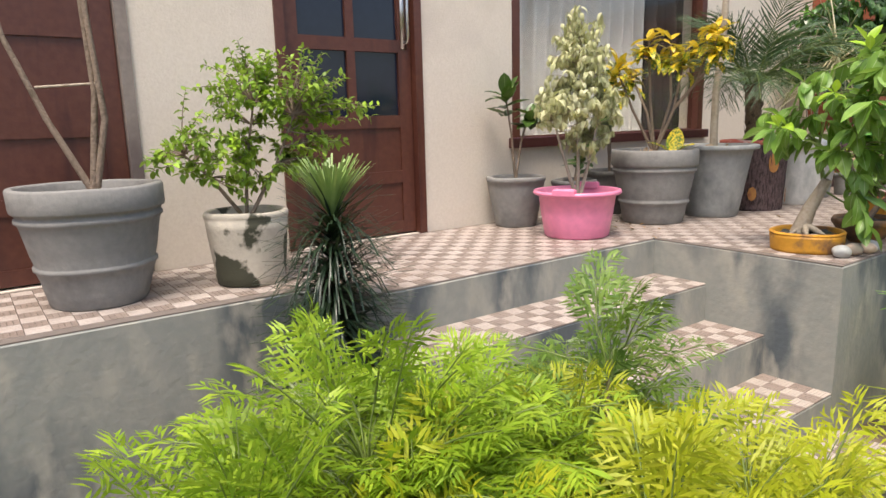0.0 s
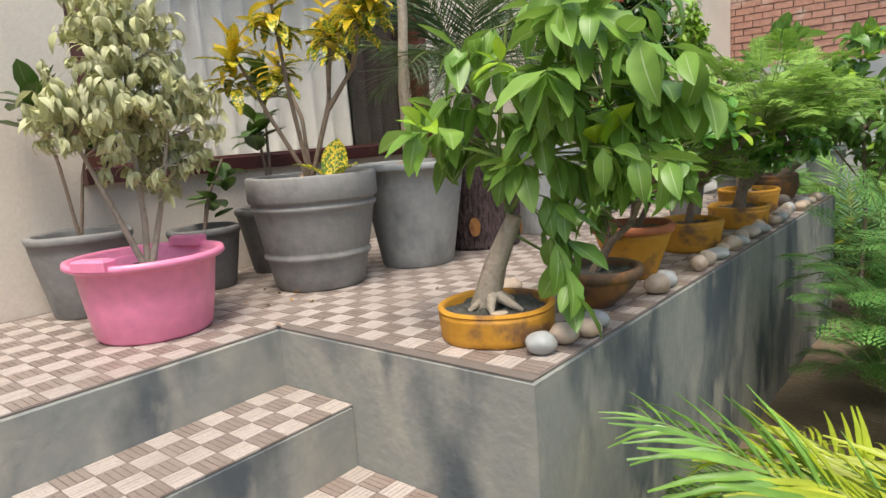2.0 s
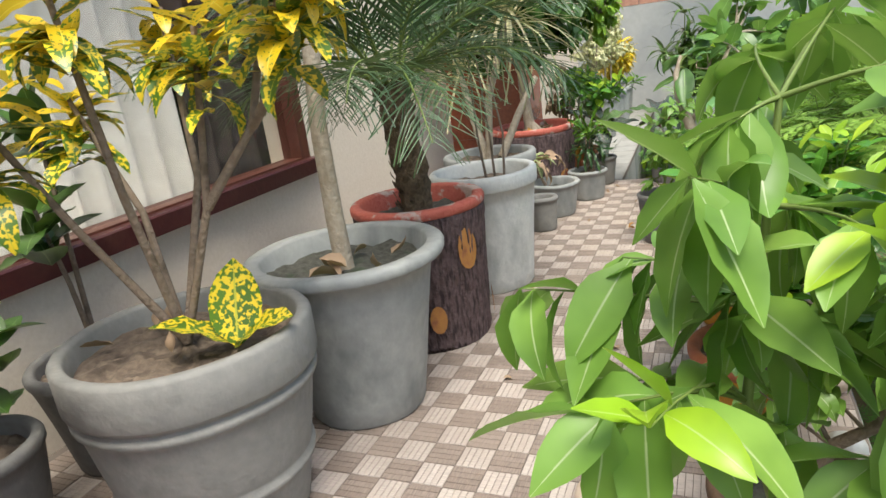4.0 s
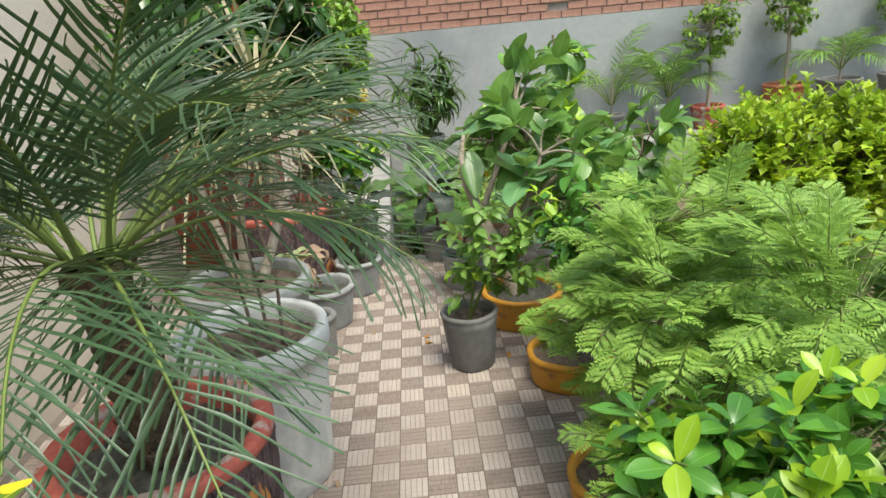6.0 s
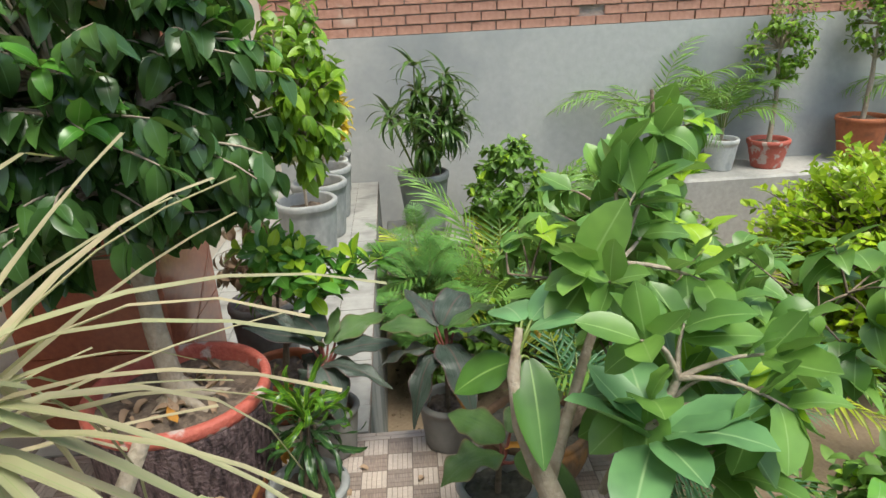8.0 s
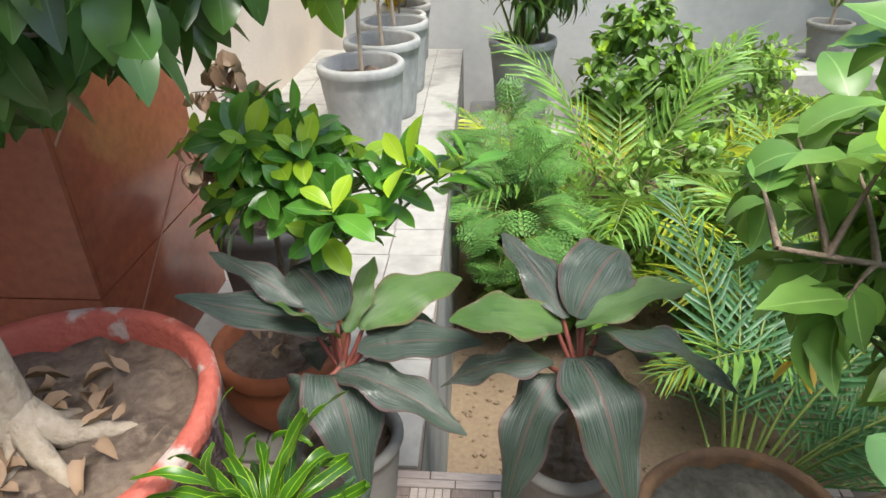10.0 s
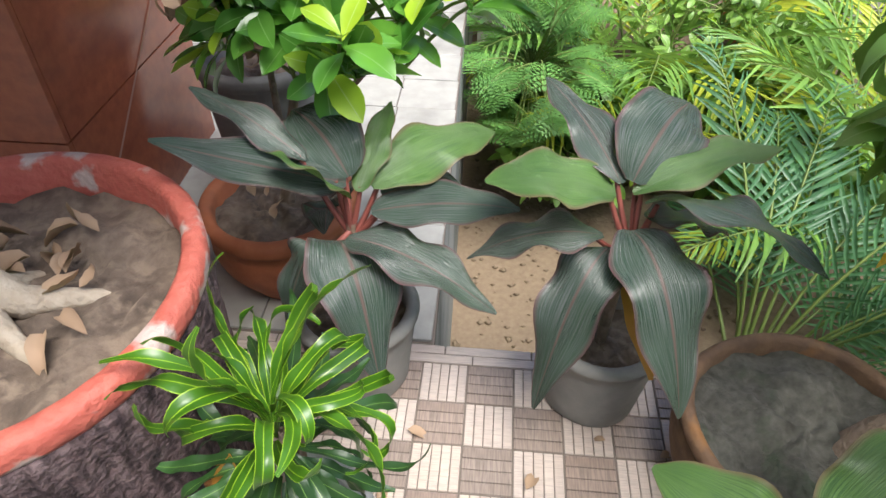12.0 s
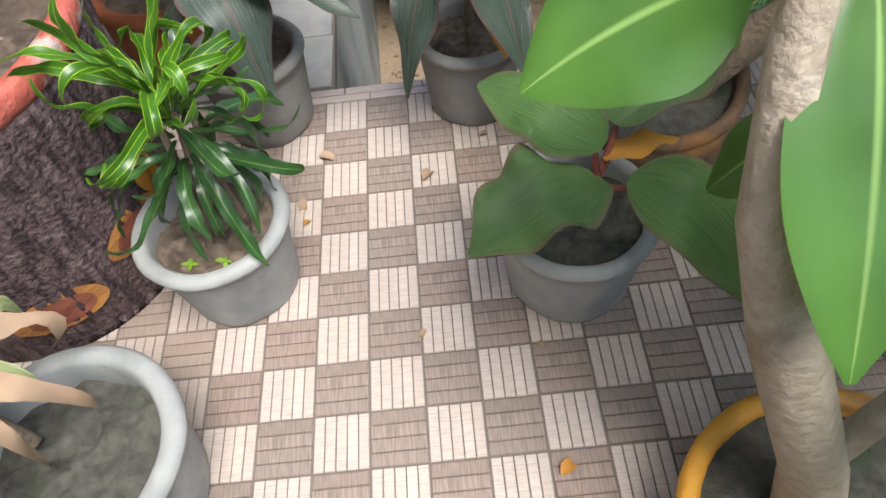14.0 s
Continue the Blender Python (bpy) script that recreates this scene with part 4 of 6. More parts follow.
p = potted("flowering_shrub", 0.68, 1.90, 0, "light green small-leaved shrub in a round white pot blackened by moss", "potted plant", rt=0.175, rb=0.145, h=0.31, material=M_MOSS, lip=0.004, lip_h=0.03, seed=2, wob=0.05)
tree_parts(p, 11, [[(0, 0, 0.27), (0.02, 0.01, 0.5), (0.05, 0.05, 0.75)], [(0.03, 0, 0.27), (0.08, 0.12, 0.5), (0.1, 0.2, 0.7)], [(-0.02, 0, 0.27), (-0.05, -0.12, 0.45), (-0.05, -0.22, 0.55)]],
           [((0.0, -0.18, 0.56), (0.24, 0.22, 0.12)), ((0.0, 0.02, 0.80), (0.22, 0.20, 0.20)), ((0.02, 0.26, 0.84), (0.2, 0.24, 0.17)), ((0.0, 0.06, 0.48), (0.18, 0.28, 0.13)), ((0.05, 0.50, 0.72), (0.12, 0.20, 0.07)), ((0.0, 0.3, 0.6), (0.16, 0.2, 0.12))],
           250, 13, T_SM, 0.039, L_SHRUBL, M_BARKG, hang=0.1, r=(0.009, 0.004), young=L_YOUNG, twig_r=0.0022, share=0.05)


def rubber(x, y, label, rt, rb, h, seed, stems, leaves, material=M_POTD, size=0.13, z=0.0):
    th = potted("rubber_plant", x, y, z, label, "potted plant", GP, rt=rt, rb=rb, h=h, material=material, lip=0.006, lip_h=0.03, seed=seed, wob=0.04)
    rg = random.Random(seed)
    for q in stems:
        g = Geo()
        tube(g, [(0, 0, h - 0.04), (q[0] * 0.3, q[1] * 0.4, h + q[2] * 0.5), (q[0], q[1], h + q[2])], 0.008, 0.005, 6)
        part("stem", g, M_BARKG, th)
        blades_part(th, "leaf", rg, (q[0], q[1], h + q[2]), leaves, T_OVAL, size, L_RUB, (-10, 65), zspan=0.14)
    return th


rubber(0.36, 3.75, "small grey pot with a dark-leaved rubber plant by the wall", 0.185, 0.13, 0.31, 3, [(0.0, -0.08, 0.50), (0.03, 0.1, 0.42)], 13, M_POTG, 0.15)
rubber(0.42, 4.22, "dark pot with a low rubber plant behind the pink tub", 0.15, 0.11, 0.26, 4, [(0.0, 0.06, 0.16), (0.05, 0.1, 0.28)], 7)
rubber(0.40, 4.60, "black cement pot with a thin dark-leaved plant behind the croton", 0.18, 0.12, 0.30, 6, [(0.0, -0.05, 0.40), (-0.03, 0.04, 0.62)], 12, M_POTD, 0.15)

pink = thing("variegated_ficus", 0.88, 3.74, 0, "bright pink plastic tub with a pale variegated weeping fig", "potted plant", turn=25)
prof = [(0.001, 0.0), (0.172, 0.0), (0.182, 0.012), (0.200, 0.12), (0.216, 0.235), (0.238, 0.238), (0.247, 0.246), (0.243, 0.262), (0.226, 0.262), (0.220, 0.255), (0.195, 0.12), (0.18, 0.05)]
part("tub", lathe(prof, 48, 0.0, 0, 1.0), M_PINK, pink)
for s in (-1, 1):
    g = Geo()
    box(g, -0.06, 0.06, s * 0.225 - 0.025, s * 0.225 + 0.025, 0.25, 0.285, 0.008)
    part("handle", g, M_PINK, pink, smooth=False)
part("soil", disc(0.205, 0.20, 0.01, seed=4), M_SOIL, pink)
tree_parts(pink, 21, [[(0, 0, 0.19), (0.0, 0.02, 0.36), (-0.01, 0.03, 0.6), (0.0, 0.04, 0.95)], [(0.01, 0.0, 0.19), (0.06, 0.05, 0.45), (0.1, 0.08, 0.7)], [(0, 0, 0.2), (-0.06, -0.06, 0.45), (-0.1, -0.12, 0.65)]],
           [((0.0, 0.02, 0.98), (0.19, 0.19, 0.30)), ((-0.04, -0.14, 0.72), (0.2, 0.17, 0.16)), ((0.06, 0.18, 0.70), (0.19, 0.17, 0.17)), ((0.0, 0.0, 0.80), (0.24, 0.24, 0.14)), ((0.02, 0.05, 0.52), (0.14, 0.18, 0.07))],
           330, 12, T_LAN, 0.064, L_VARI, M_BARK, hang=1.1, r=(0.012, 0.005), twig_r=0.002)

p = potted("croton", 0.86, 4.47, 0, "big grey stepped cement pot with a yellow-spotted croton on bare stems", "potted plant", GP, rt=0.262, rb=0.185, h=0.455, material=M_POTG, lip=0.010, lip_h=0.10, bands=(0.38, 0.93), depth=0.05, seed=7, wob=0.02, soil=M_SOIL)
cstems = [[(0, 0, 0.42), (-0.14, 0.1, 0.68), (-0.30, 0.12, 0.95)], [(0, 0, 0.42), (0.02, 0.12, 0.75), (-0.05, 0.2, 1.1)], [(0, 0, 0.42), (0.10, 0.04, 0.7), (0.16, 0.05, 1.04)],
          [(0, 0, 0.42), (-0.1, -0.10, 0.7), (-0.15, -0.2, 0.95)], [(0.10, 0.04, 0.7), (0.22, 0.08, 0.85), (0.34, 0.06, 1.14)], [(0, 0, 0.42), (0.0, -0.06, 0.75), (0.02, -0.12, 1.12)], [(0.22, 0.08, 0.85), (0.36, -0.02, 0.92), (0.42, -0.04, 1.08)]]
for q in cstems:
    g = Geo()
    tube(g, q, 0.011, 0.006, 7, 0.2)
    part("stem", g, M_BARKG, p)
    for s, (mt, lb) in enumerate(((L_CROTG, "green leaf spotted with yellow"), (L_CROT, "yellow leaf spotted with green"), (L_YEL, "plain yellow leaf"))):
        blades_part(p, "leaf", rng, (q[-1][0], q[-1][1], q[-1][2] + 0.04 * s - 0.04), (17, 13, 4)[s], T_CROT, 0.14, mt, ((-5, 45), (10, 60), (15, 65))[s], zspan=0.12, label=lb)
for az in (10, 110, 230):
    blades_part(p, "shoot_leaf", rng, (0.13, 0.0, 0.415), 1, T_OVAL, 0.18, L_CROTG, (35, 70), spread=(az, az + 1))
litter(p, 0.2, 0.41, 5, 1, M_DRY, 0.09)

p = potted("potted_plumeria", 0.965, 4.965, 0, "wide-rimmed grey cement pot with one bare leaning trunk", "potted plant", GP, rt=0.272, rb=0.165, h=0.465, material=M_POTM, lip=0.035, lip_h=0.03, wall=0.025, depth=0.055, seed=8, wob=0.02, soil=M_SOILD)
g = Geo()
tube(g, [(0.0, -0.01, 0.40), (-0.01, 0.0, 0.55), (-0.01, 0.0, 0.8), (0.02, 0.0, 1.1), (0.03, 0.0, 1.5), (0.02, 0.02, 2.0)], 0.027, 0.018, 10, 0.15)
part("trunk", g, M_BARK, p)
litter(p, 0.17, 0.415, 6, 3, M_DRY, 0.09)

p = potted("date_palm", 0.97, 5.45, 0, "small date palm in a brown bark-textured pot with a red rim", "potted plant", "bark-textured pots", rt=0.225, rb=0.20, h=0.48, material=M_BARKPOT, lip=0.006, lip_h=0.03, wall=0.03, depth=0.06, rim_mat=M_REDRIM, seed=9, wob=0.02, ridge=0.03, soil=M_SOILD)
for az, z, s in ((-25, 0.33, 0.05), (-60, 0.12, 0.035), (20, 0.10, 0.04)):
    g = disc(s, 0, 0.003, 14, 3, 2)
    ob = part("knot", g, M_KNOT, p, "orange painted knot")
    a = radians(az)
    ob.matrix_local = Matrix.Translation((0.216 * math.cos(a), 0.216 * math.sin(a), z)) @ Matrix.Rotation(a, 4, 'Z') @ Matrix.Rotation(radians(88), 4, 'Y') @ Matrix.Diagonal((1.35, 0.8, 1, 1))
g = Geo()
tube(g, arc((0, 0, 0.40), (-0.02, -0.02, 0.86), 0, 16), 0.05, 0.058, 12, 0.5)
part("trunk", g, M_BARKD, p)
g = Geo()
rg = random.Random(4)
for i in range(90):
    a, z = i * 2.4, 0.42 + 0.44 * i / 90
    set_leaves(g, T_GL[0], (0.042 * math.cos(a) - 0.01, 0.042 * math.sin(a) - 0.01, z), (math.cos(a) * 0.7, math.sin(a) * 0.7, 1), (math.cos(a), math.sin(a), 0), 0.042)
part("leaf_base", g, M_BARKD, p)
palm_parts(p, 31, (-0.02, -0.02, 0.86), 28, 0.68, T_STRIP, 0.25, 30, L_PALM, M_GSTEM, (18, 82), 1.15, up=0.25, base_r=0.04, start=0.16)

p = potted("bare_potted_sapling", 1.04, 5.93, 0, "whitewashed cement pot with thin stems beside the palm", "potted plant", GP, rt=0.212, rb=0.165, h=0.47, material=M_POTW, lip=0.012, lip_h=0.06, depth=0.06, seed=10, wob=0.02, soil=M_SOIL)
for a in (0.5, 2.2, 4.0):
    g = Geo()
    tube(g, [(0.02 * a, 0.02, 0.4), (0.03 * a - 0.03, 0.03, 0.6), (0.02, 0.05 * a - 0.1, 0.9)], 0.006, 0.003, 5)
    part("stem", g, M_BARKG, p)

p = potted("cream_dracaena", 0.93, 6.36, 0, "cream spiky-leaved dracaena with bare leaning trunks in a pale cement pot", "potted plant", GP, rt=0.215, rb=0.16, h=0.46, material=M_POTM, lip=0.012, lip_h=0.05, seed=12, wob=0.02)
rg = random.Random(7)
for q, n in ((((0.0, 0.0, 0.42), (0.02, 0.02, 0.7), (0.15, 0.0, 1.04)), 64), (((-0.02, 0.02, 0.42), (-0.1, 0.1, 0.65), (-0.16, 0.16, 0.85)), 30), (((0.04, 0.06, 0.42), (0.10, 0.2, 0.6), (0.16, 0.34, 0.75)), 0)):
    g = Geo()
    tube(g, q, 0.02, 0.014, 8, 0.2)
    part("trunk", g, M_BARK, p)
    if n:
        blades_part(p, "leaf_rosette", rg, (q[-1][0], q[-1][1], q[-1][2] + 0.04), n, T_DRAC, 0.46, L_DRAC, (-40, 85), zspan=0.10, each=False)

p = potted("small_empty_pot", 1.08, 6.66, 0, "small grey cement pot with bare soil", "pot", GP, rt=0.082, rb=0.065, h=0.17, material=M_POTG, lip=0.006, lip_h=0.02, seed=13)

p = potted("striped_dracaena", 1.075, 6.955, 0, "grey cement pot with a withering cream-striped dracaena", "potted plant", GP, rt=0.142, rb=0.11, h=0.18, material=M_POTM, lip=0.010, lip_h=0.02, wall=0.018, depth=0.045, seed=14, wob=0.02, soil=M_SOILD)
g = Geo()
tube(g, [(-0.05, 0.03, 0.15), (-0.09, 0.05, 0.22), (-0.13, 0.06, 0.28)], 0.009, 0.007, 7)
part("stem", g, M_BARKG, p)
rg = random.Random(9)
blades_part(p, "leaf", rg, (-0.13, 0.06, 0.29), 9, T_CORD, 0.165, L_STRIPE, (5, 50), label="cream-striped green leaf", wide=0.7)
blades_part(p, "withered_leaf", rg, (-0.12, 0.06, 0.27), 4, T_CURL, 0.24, M_DRY, (5, 35), spread=(-60, 60), label="dry brown curled leaf", wide=1.1)

p = potted("curly_croton", 1.20, 7.285, 0, "grey-rimmed cement pot with a bright curly-leaved croton", "potted plant", GP, rt=0.115, rb=0.088, h=0.168, material=M_POTM, lip=0.010, lip_h=0.02, wall=0.014, depth=0.035, seed=15, wob=0.02)
for q in ([(0.0, 0.0, 0.13), (-0.005, 0.01, 0.22), (0.0, 0.02, 0.36)], [(-0.01, -0.02, 0.13), (0.01, 0.0, 0.22), (0.02, 0.03, 0.34)], [(0.04, 0.02, 0.13), (0.03, 0.03, 0.22), (0.03, 0.05, 0.33)]):
    g = Geo()
    tube(g, q, 0.0065, 0.0045, 6)
    part("stem", g, M_BARKG, p)
rg = random.Random(10)
for k in range(30):
    az, el = k * 2.399, radians(rg.uniform(22, 82))
    d = (math.cos(az) * math.cos(el), math.sin(az) * math.cos(el), math.sin(el))
    g = Geo()
    curly_leaf(g, (0.012 + d[0] * 0.02, 0.03 + d[1] * 0.02, rg.uniform(0.32, 0.385)), d, rg.uniform(0.13, 0.20), rg.uniform(0.013, 0.018), rg.uniform(0.4, 1.4), rg.choice((0.3, 1.6, 2.8, -2.2, 4.2, 3.4)), rg.uniform(-1.1, 1.1), rg.uniform(-2.4, 2.4), k)
    part("leaf", g, L_CURLY, p, "bright green curled leaf edged with yellow")
for k in range(34):
    az, el = k * 2.399 + 1.0, radians(rg.uniform(-30, 28))
    d = (math.cos(az) * math.cos(el), math.sin(az) * math.cos(el), math.sin(el))
    g = Geo()
    curly_leaf(g, (0.012 + d[0] * 0.015, 0.03 + d[1] * 0.015, rg.uniform(0.27, 0.34)), d, rg.uniform(0.12, 0.20), rg.uniform(0.013, 0.019), rg.uniform(0.8, 2.0), rg.choice((0.0, 0.5, -1.2, -2.4)), rg.uniform(-0.5, 0.5), rg.uniform(-0.8, 0.8), 50 + k)
    part("lower_leaf", g, L_CURLYD, p, "dark green hanging leaf")
blades_part(p, "withered_leaf", rg, (-0.04, 0.02, 0.30), 2, T_OVAL, 0.085, M_DRYO, (-80, -50), spread=(190, 300), label="orange withered leaf")
for k in range(2):
    blades_part(p, "weed_sprig", rg, (-0.03 + 0.05 * k, -0.055, 0.137), 4, T_SM, 0.014, L_SHRUB, (10, 30))
litter(p, 0.08, 0.135, 3, 8, M_DRY, 0.035)

p = potted("fig_tree", 0.86, 7.41, 0, "smooth-trunked weeping fig in a big red-rimmed bark-textured pot", "tree", "bark-textured pots", rt=0.25, rb=0.235, h=0.43, material=M_BARKPOT, lip=0.004, lip_h=0.035, wall=0.020, depth=0.05, rim_mat=M_REDRIM, seed=16, wob=0.02, ridge=0.022)
for az, z, s in ((-62, 0.10, 0.055), (-100, 0.16, 0.06), (-25, 0.14, 0.05)):
    a = radians(az)
    for nm, mt, kk, off in (("knot", M_KNOT, 1.0, 0.2385), ("knot_core", M_KNOTR, 0.7, 0.2415)):
        g = disc(s * kk, 0, 0.003, 18, 3, 2)
        ob = part(nm, g, mt, p, "orange-edged reddish painted knot")
        ob.matrix_local = Matrix.Translation((off * math.cos(a), off * math.sin(a), z)) @ Matrix.Rotation(a, 4, 'Z') @ Matrix.Rotation(radians(91), 4, 'Y') @ Matrix.Diagonal((0.7, 1.25, 1, 1))
for a, rl in enumerate((0.14, 0.07, 0.08, 0.07, 0.08, 0.07, 0.11)):
    g = Geo()
    w = a * 0.9 + 0.1
    tube(g, [(0, 0.0, 0.43), (0.35 * rl * math.cos(w), 0.35 * rl * math.sin(w), 0.392), (rl * math.cos(w + 0.2), rl * math.sin(w + 0.2), 0.372)], 0.03, 0.009, 7, 0.3)
    part("root", g, M_BARK, p)
tree_parts(p, 41, [[(0.0, 0.0, 0.37), (-0.01, 0.0, 0.43), (-0.03, 0.01, 0.6), (-0.04, 0.02, 0.85)], [(-0.04, 0.02, 0.8), (-0.12, 0.08, 1.0), (-0.16, 0.12, 1.3)], [(-0.04, 0.02, 0.8), (0.04, 0.04, 1.05), (0.08, 0.1, 1.4)], [(-0.03, 0.01, 0.75), (-0.06, -0.06, 1.0), (-0.08, -0.08, 1.25)]],
           [((0.18, 0.02, 0.95), (0.17, 0.14, 0.10)), ((-0.1, 0.0, 1.35), (0.42, 0.42, 0.42)), ((0.13, 0.12, 1.2), (0.28, 0.26, 0.34)), ((-0.12, -0.12, 1.05), (0.30, 0.26, 0.22)), ((0.12, 0.25, 1.05), (0.22, 0.28, 0.22)), ((0.22, -0.06, 0.98), (0.19, 0.14, 0.16)), ((0.1, 0.3, 0.9), (0.14, 0.2, 0.14)), ((-0.35, -0.1, 1.2), (0.3, 0.4, 0.4))],
           420, 12, T_OV, 0.095, L_FICUS, M_BARK, hang=1.2, r=(0.036, 0.026), young=L_GLOSS, twig_r=0.004, share=0.08)
# new growth at the crown's edge; its lime colour also carries the sunlight
rg = random.Random(44)
gl, gs = Geo(), Geo()
tube(gs, arc((0.08, 0.1, 1.05), (0.36, 0.45, 1.05), 0.03, 5), 0.009, 0.004, 6)
crown(rg, [Vector((0.30, 0.38, 1.05)), Vector((0.36, 0.45, 1.05))], [((0.36, 0.45, 1.16), (0.14, 0.20, 0.28))], 90, 9, T_OV, 0.07, gl, gs, L_YOUNG, gl, 0.9, 0.003)
part("twig", gs, M_BARK, p, kind="stuff")
part("sunlit_foliage", gl, L_LIME, p, "lime green new leaves, coloured brighter for sunlight", "stuff")
litter(p, 0.19, 0.382, 30, 5, M_DRY, 0.055)
litter(p, 0.19, 0.386, 1, 6, M_DRYO, 0.07)

p = potted("bowl_fig", 1.03, 7.885, 0, "terracotta bowl with a glossy fig shrub with yellow young leaves", "potted plant", rt=0.145, rb=0.085, h=0.19, material=M_TERR, lip=0.01, lip_h=0.03, wall=0.016, depth=0.03, seed=17, bulge=0.02)
for q, r0 in (([(0.01, 0.02, 0.15), (0.02, 0.03, 0.25), (0.06, 0.02, 0.40)], 0.015), ([(0.02, 0.03, 0.25), (0.12, 0.0, 0.38), (0.20, -0.05, 0.48)], 0.008), ([(0.02, 0.03, 0.25), (0.0, 0.08, 0.40), (0.03, 0.10, 0.55)], 0.008)):
    g = Geo()
    tube(g, q, r0, r0 * 0.5, 8, 0.2)
    part("trunk", g, M_BARKG, p)
T_WHORL = [blade("obov", 0.46, d, 0.14, 7, wave=0.03) for d in (0.15, 0.4, 0.05)]
rosette_foliage(p, 51, (0.05, 0.03, 0.36), [((0.10, 0.02, 0.50), (0.20, 0.16, 0.15)), ((0.02, 0.02, 0.62), (0.13, 0.13, 0.08)), ((0.34, -0.05, 0.56), (0.10, 0.08, 0.06)), ((0.18, -0.15, 0.50), (0.09, 0.06, 0.09))],
                40, 8, T_WHORL, 0.088, L_GLOSS, L_YOUNG, M_GSTEM, 0.42, 0.35)
litter(p, 0.1, 0.162, 5, 9, M_DRY, 0.04)
# dark pot material stands in for the shadow that hides this pot
p = potted("withered_shrub", 0.91, 8.24, 0, "withered brown shrub beside the red pier, its pot coloured dark for shadow", "potted plant", rt=0.14, rb=0.11, h=0.30, material=M_POTD, lip=0.006, lip_h=0.03, seed=19)
tree_parts(p, 52, [[(0, 0, 0.26), (0.0, -0.02, 0.5), (-0.01, -0.02, 0.68)], [(0, 0, 0.26), (0.04, 0.02, 0.45), (0.06, 0.0, 0.6)]], [((-0.03, -0.08, 0.56), (0.11, 0.10, 0.20)), ((0.03, -0.06, 0.40), (0.10, 0.06, 0.08))], 34, 6, T_LAN, 0.085, M_DRY, M_BARKG, hang=1.4, r=(0.006, 0.004), twig_r=0.002)


# kind, foot of the blade, its tip, width, bow
CORD_ONE = [
    ("dark", (0.006, 0.012, 0.395), (-0.207, -0.067, 0.500), 0.070, -0.02),
    ("dark", (-0.045, 0.010, 0.430), (-0.197, 0.045, 0.510), 0.066, 0.03),
    ("green", (0.013, -0.005, 0.381), (-0.078, -0.055, 0.486), 0.058, 0.06),
    ("dark", (0.009, 0.018, 0.400), (-0.090, 0.120, 0.440), 0.095, 0.12),
    ("green", (0.024, 0.006, 0.385), (0.053, 0.130, 0.455), 0.052, 0.04),
    ("green", (0.040, 0.015, 0.390), (0.204, 0.138, 0.409), 0.084, 0.10),
    ("dark", (0.043, -0.010, 0.365), (0.245, 0.004, 0.372), 0.062, 0.05),
    ("dark", (0.014, -0.039, 0.342), (0.222, -0.096, 0.270), 0.090, 0.12)]
CORD_ONE_LOW = [
    ("dark", (0.000, -0.040, 0.335), (0.071, -0.170, 0.190), 0.115, 0.28),
    ("dark", (-0.020, -0.050, 0.333), (-0.075, -0.110, 0.195), 0.085, 0.25),
    ("dark", (0.055, 0.014, 0.375), (0.165, 0.095, 0.335), 0.060, 0.10),
    ("dark", (-0.010, 0.020, 0.350), (-0.060, 0.090, 0.230), 0.080, 0.25)]
CORD_TWO = [
    ("green", (-0.024, 0.020, 0.405), (-0.196, -0.039, 0.452), 0.074, 0.08),
    ("dark", (-0.017, 0.029, 0.412), (-0.118, 0.185, 0.480), 0.074, 0.05),
    ("dark", (-0.002, 0.030, 0.415), (0.090, 0.175, 0.455), 0.105, 0.14),
    ("green", (-0.001, 0.019, 0.405), (0.182, 0.056, 0.462), 0.082, 0.09),
    ("dark", (0.018, 0.010, 0.400), (0.205, -0.120, 0.400), 0.088, 0.16),
    ("dark", (-0.036, -0.018, 0.360), (-0.215, -0.026, 0.310), 0.085, 0.12)]
CORD_TWO_LOW = [
    ("dark", (-0.027, -0.028, 0.349), (-0.112, -0.166, 0.170), 0.094, 0.22),
    ("dark", (0.000, -0.015, 0.369), (0.067, -0.195, 0.215), 0.110, 0.22),
    ("dark", (0.018, 0.001, 0.380), (0.151, 0.026, 0.330), 0.075, 0.10),
    ("yellow", (0.012, -0.020, 0.300), (0.050, -0.115, 0.185), 0.045, 0.12)]
LEAF_KIND = {"dark": ("leaf", L_CORD, "dark bronze-green leaf with a dull red margin"), "green": ("upper_leaf", L_CORDG, "fresh green leaf edged with red"),
             "yellow": ("yellow_leaf", M_DRYO, "withered yellow leaf"), "broad": ("leaf", L_CORDG, "broad fresh green leaf")}


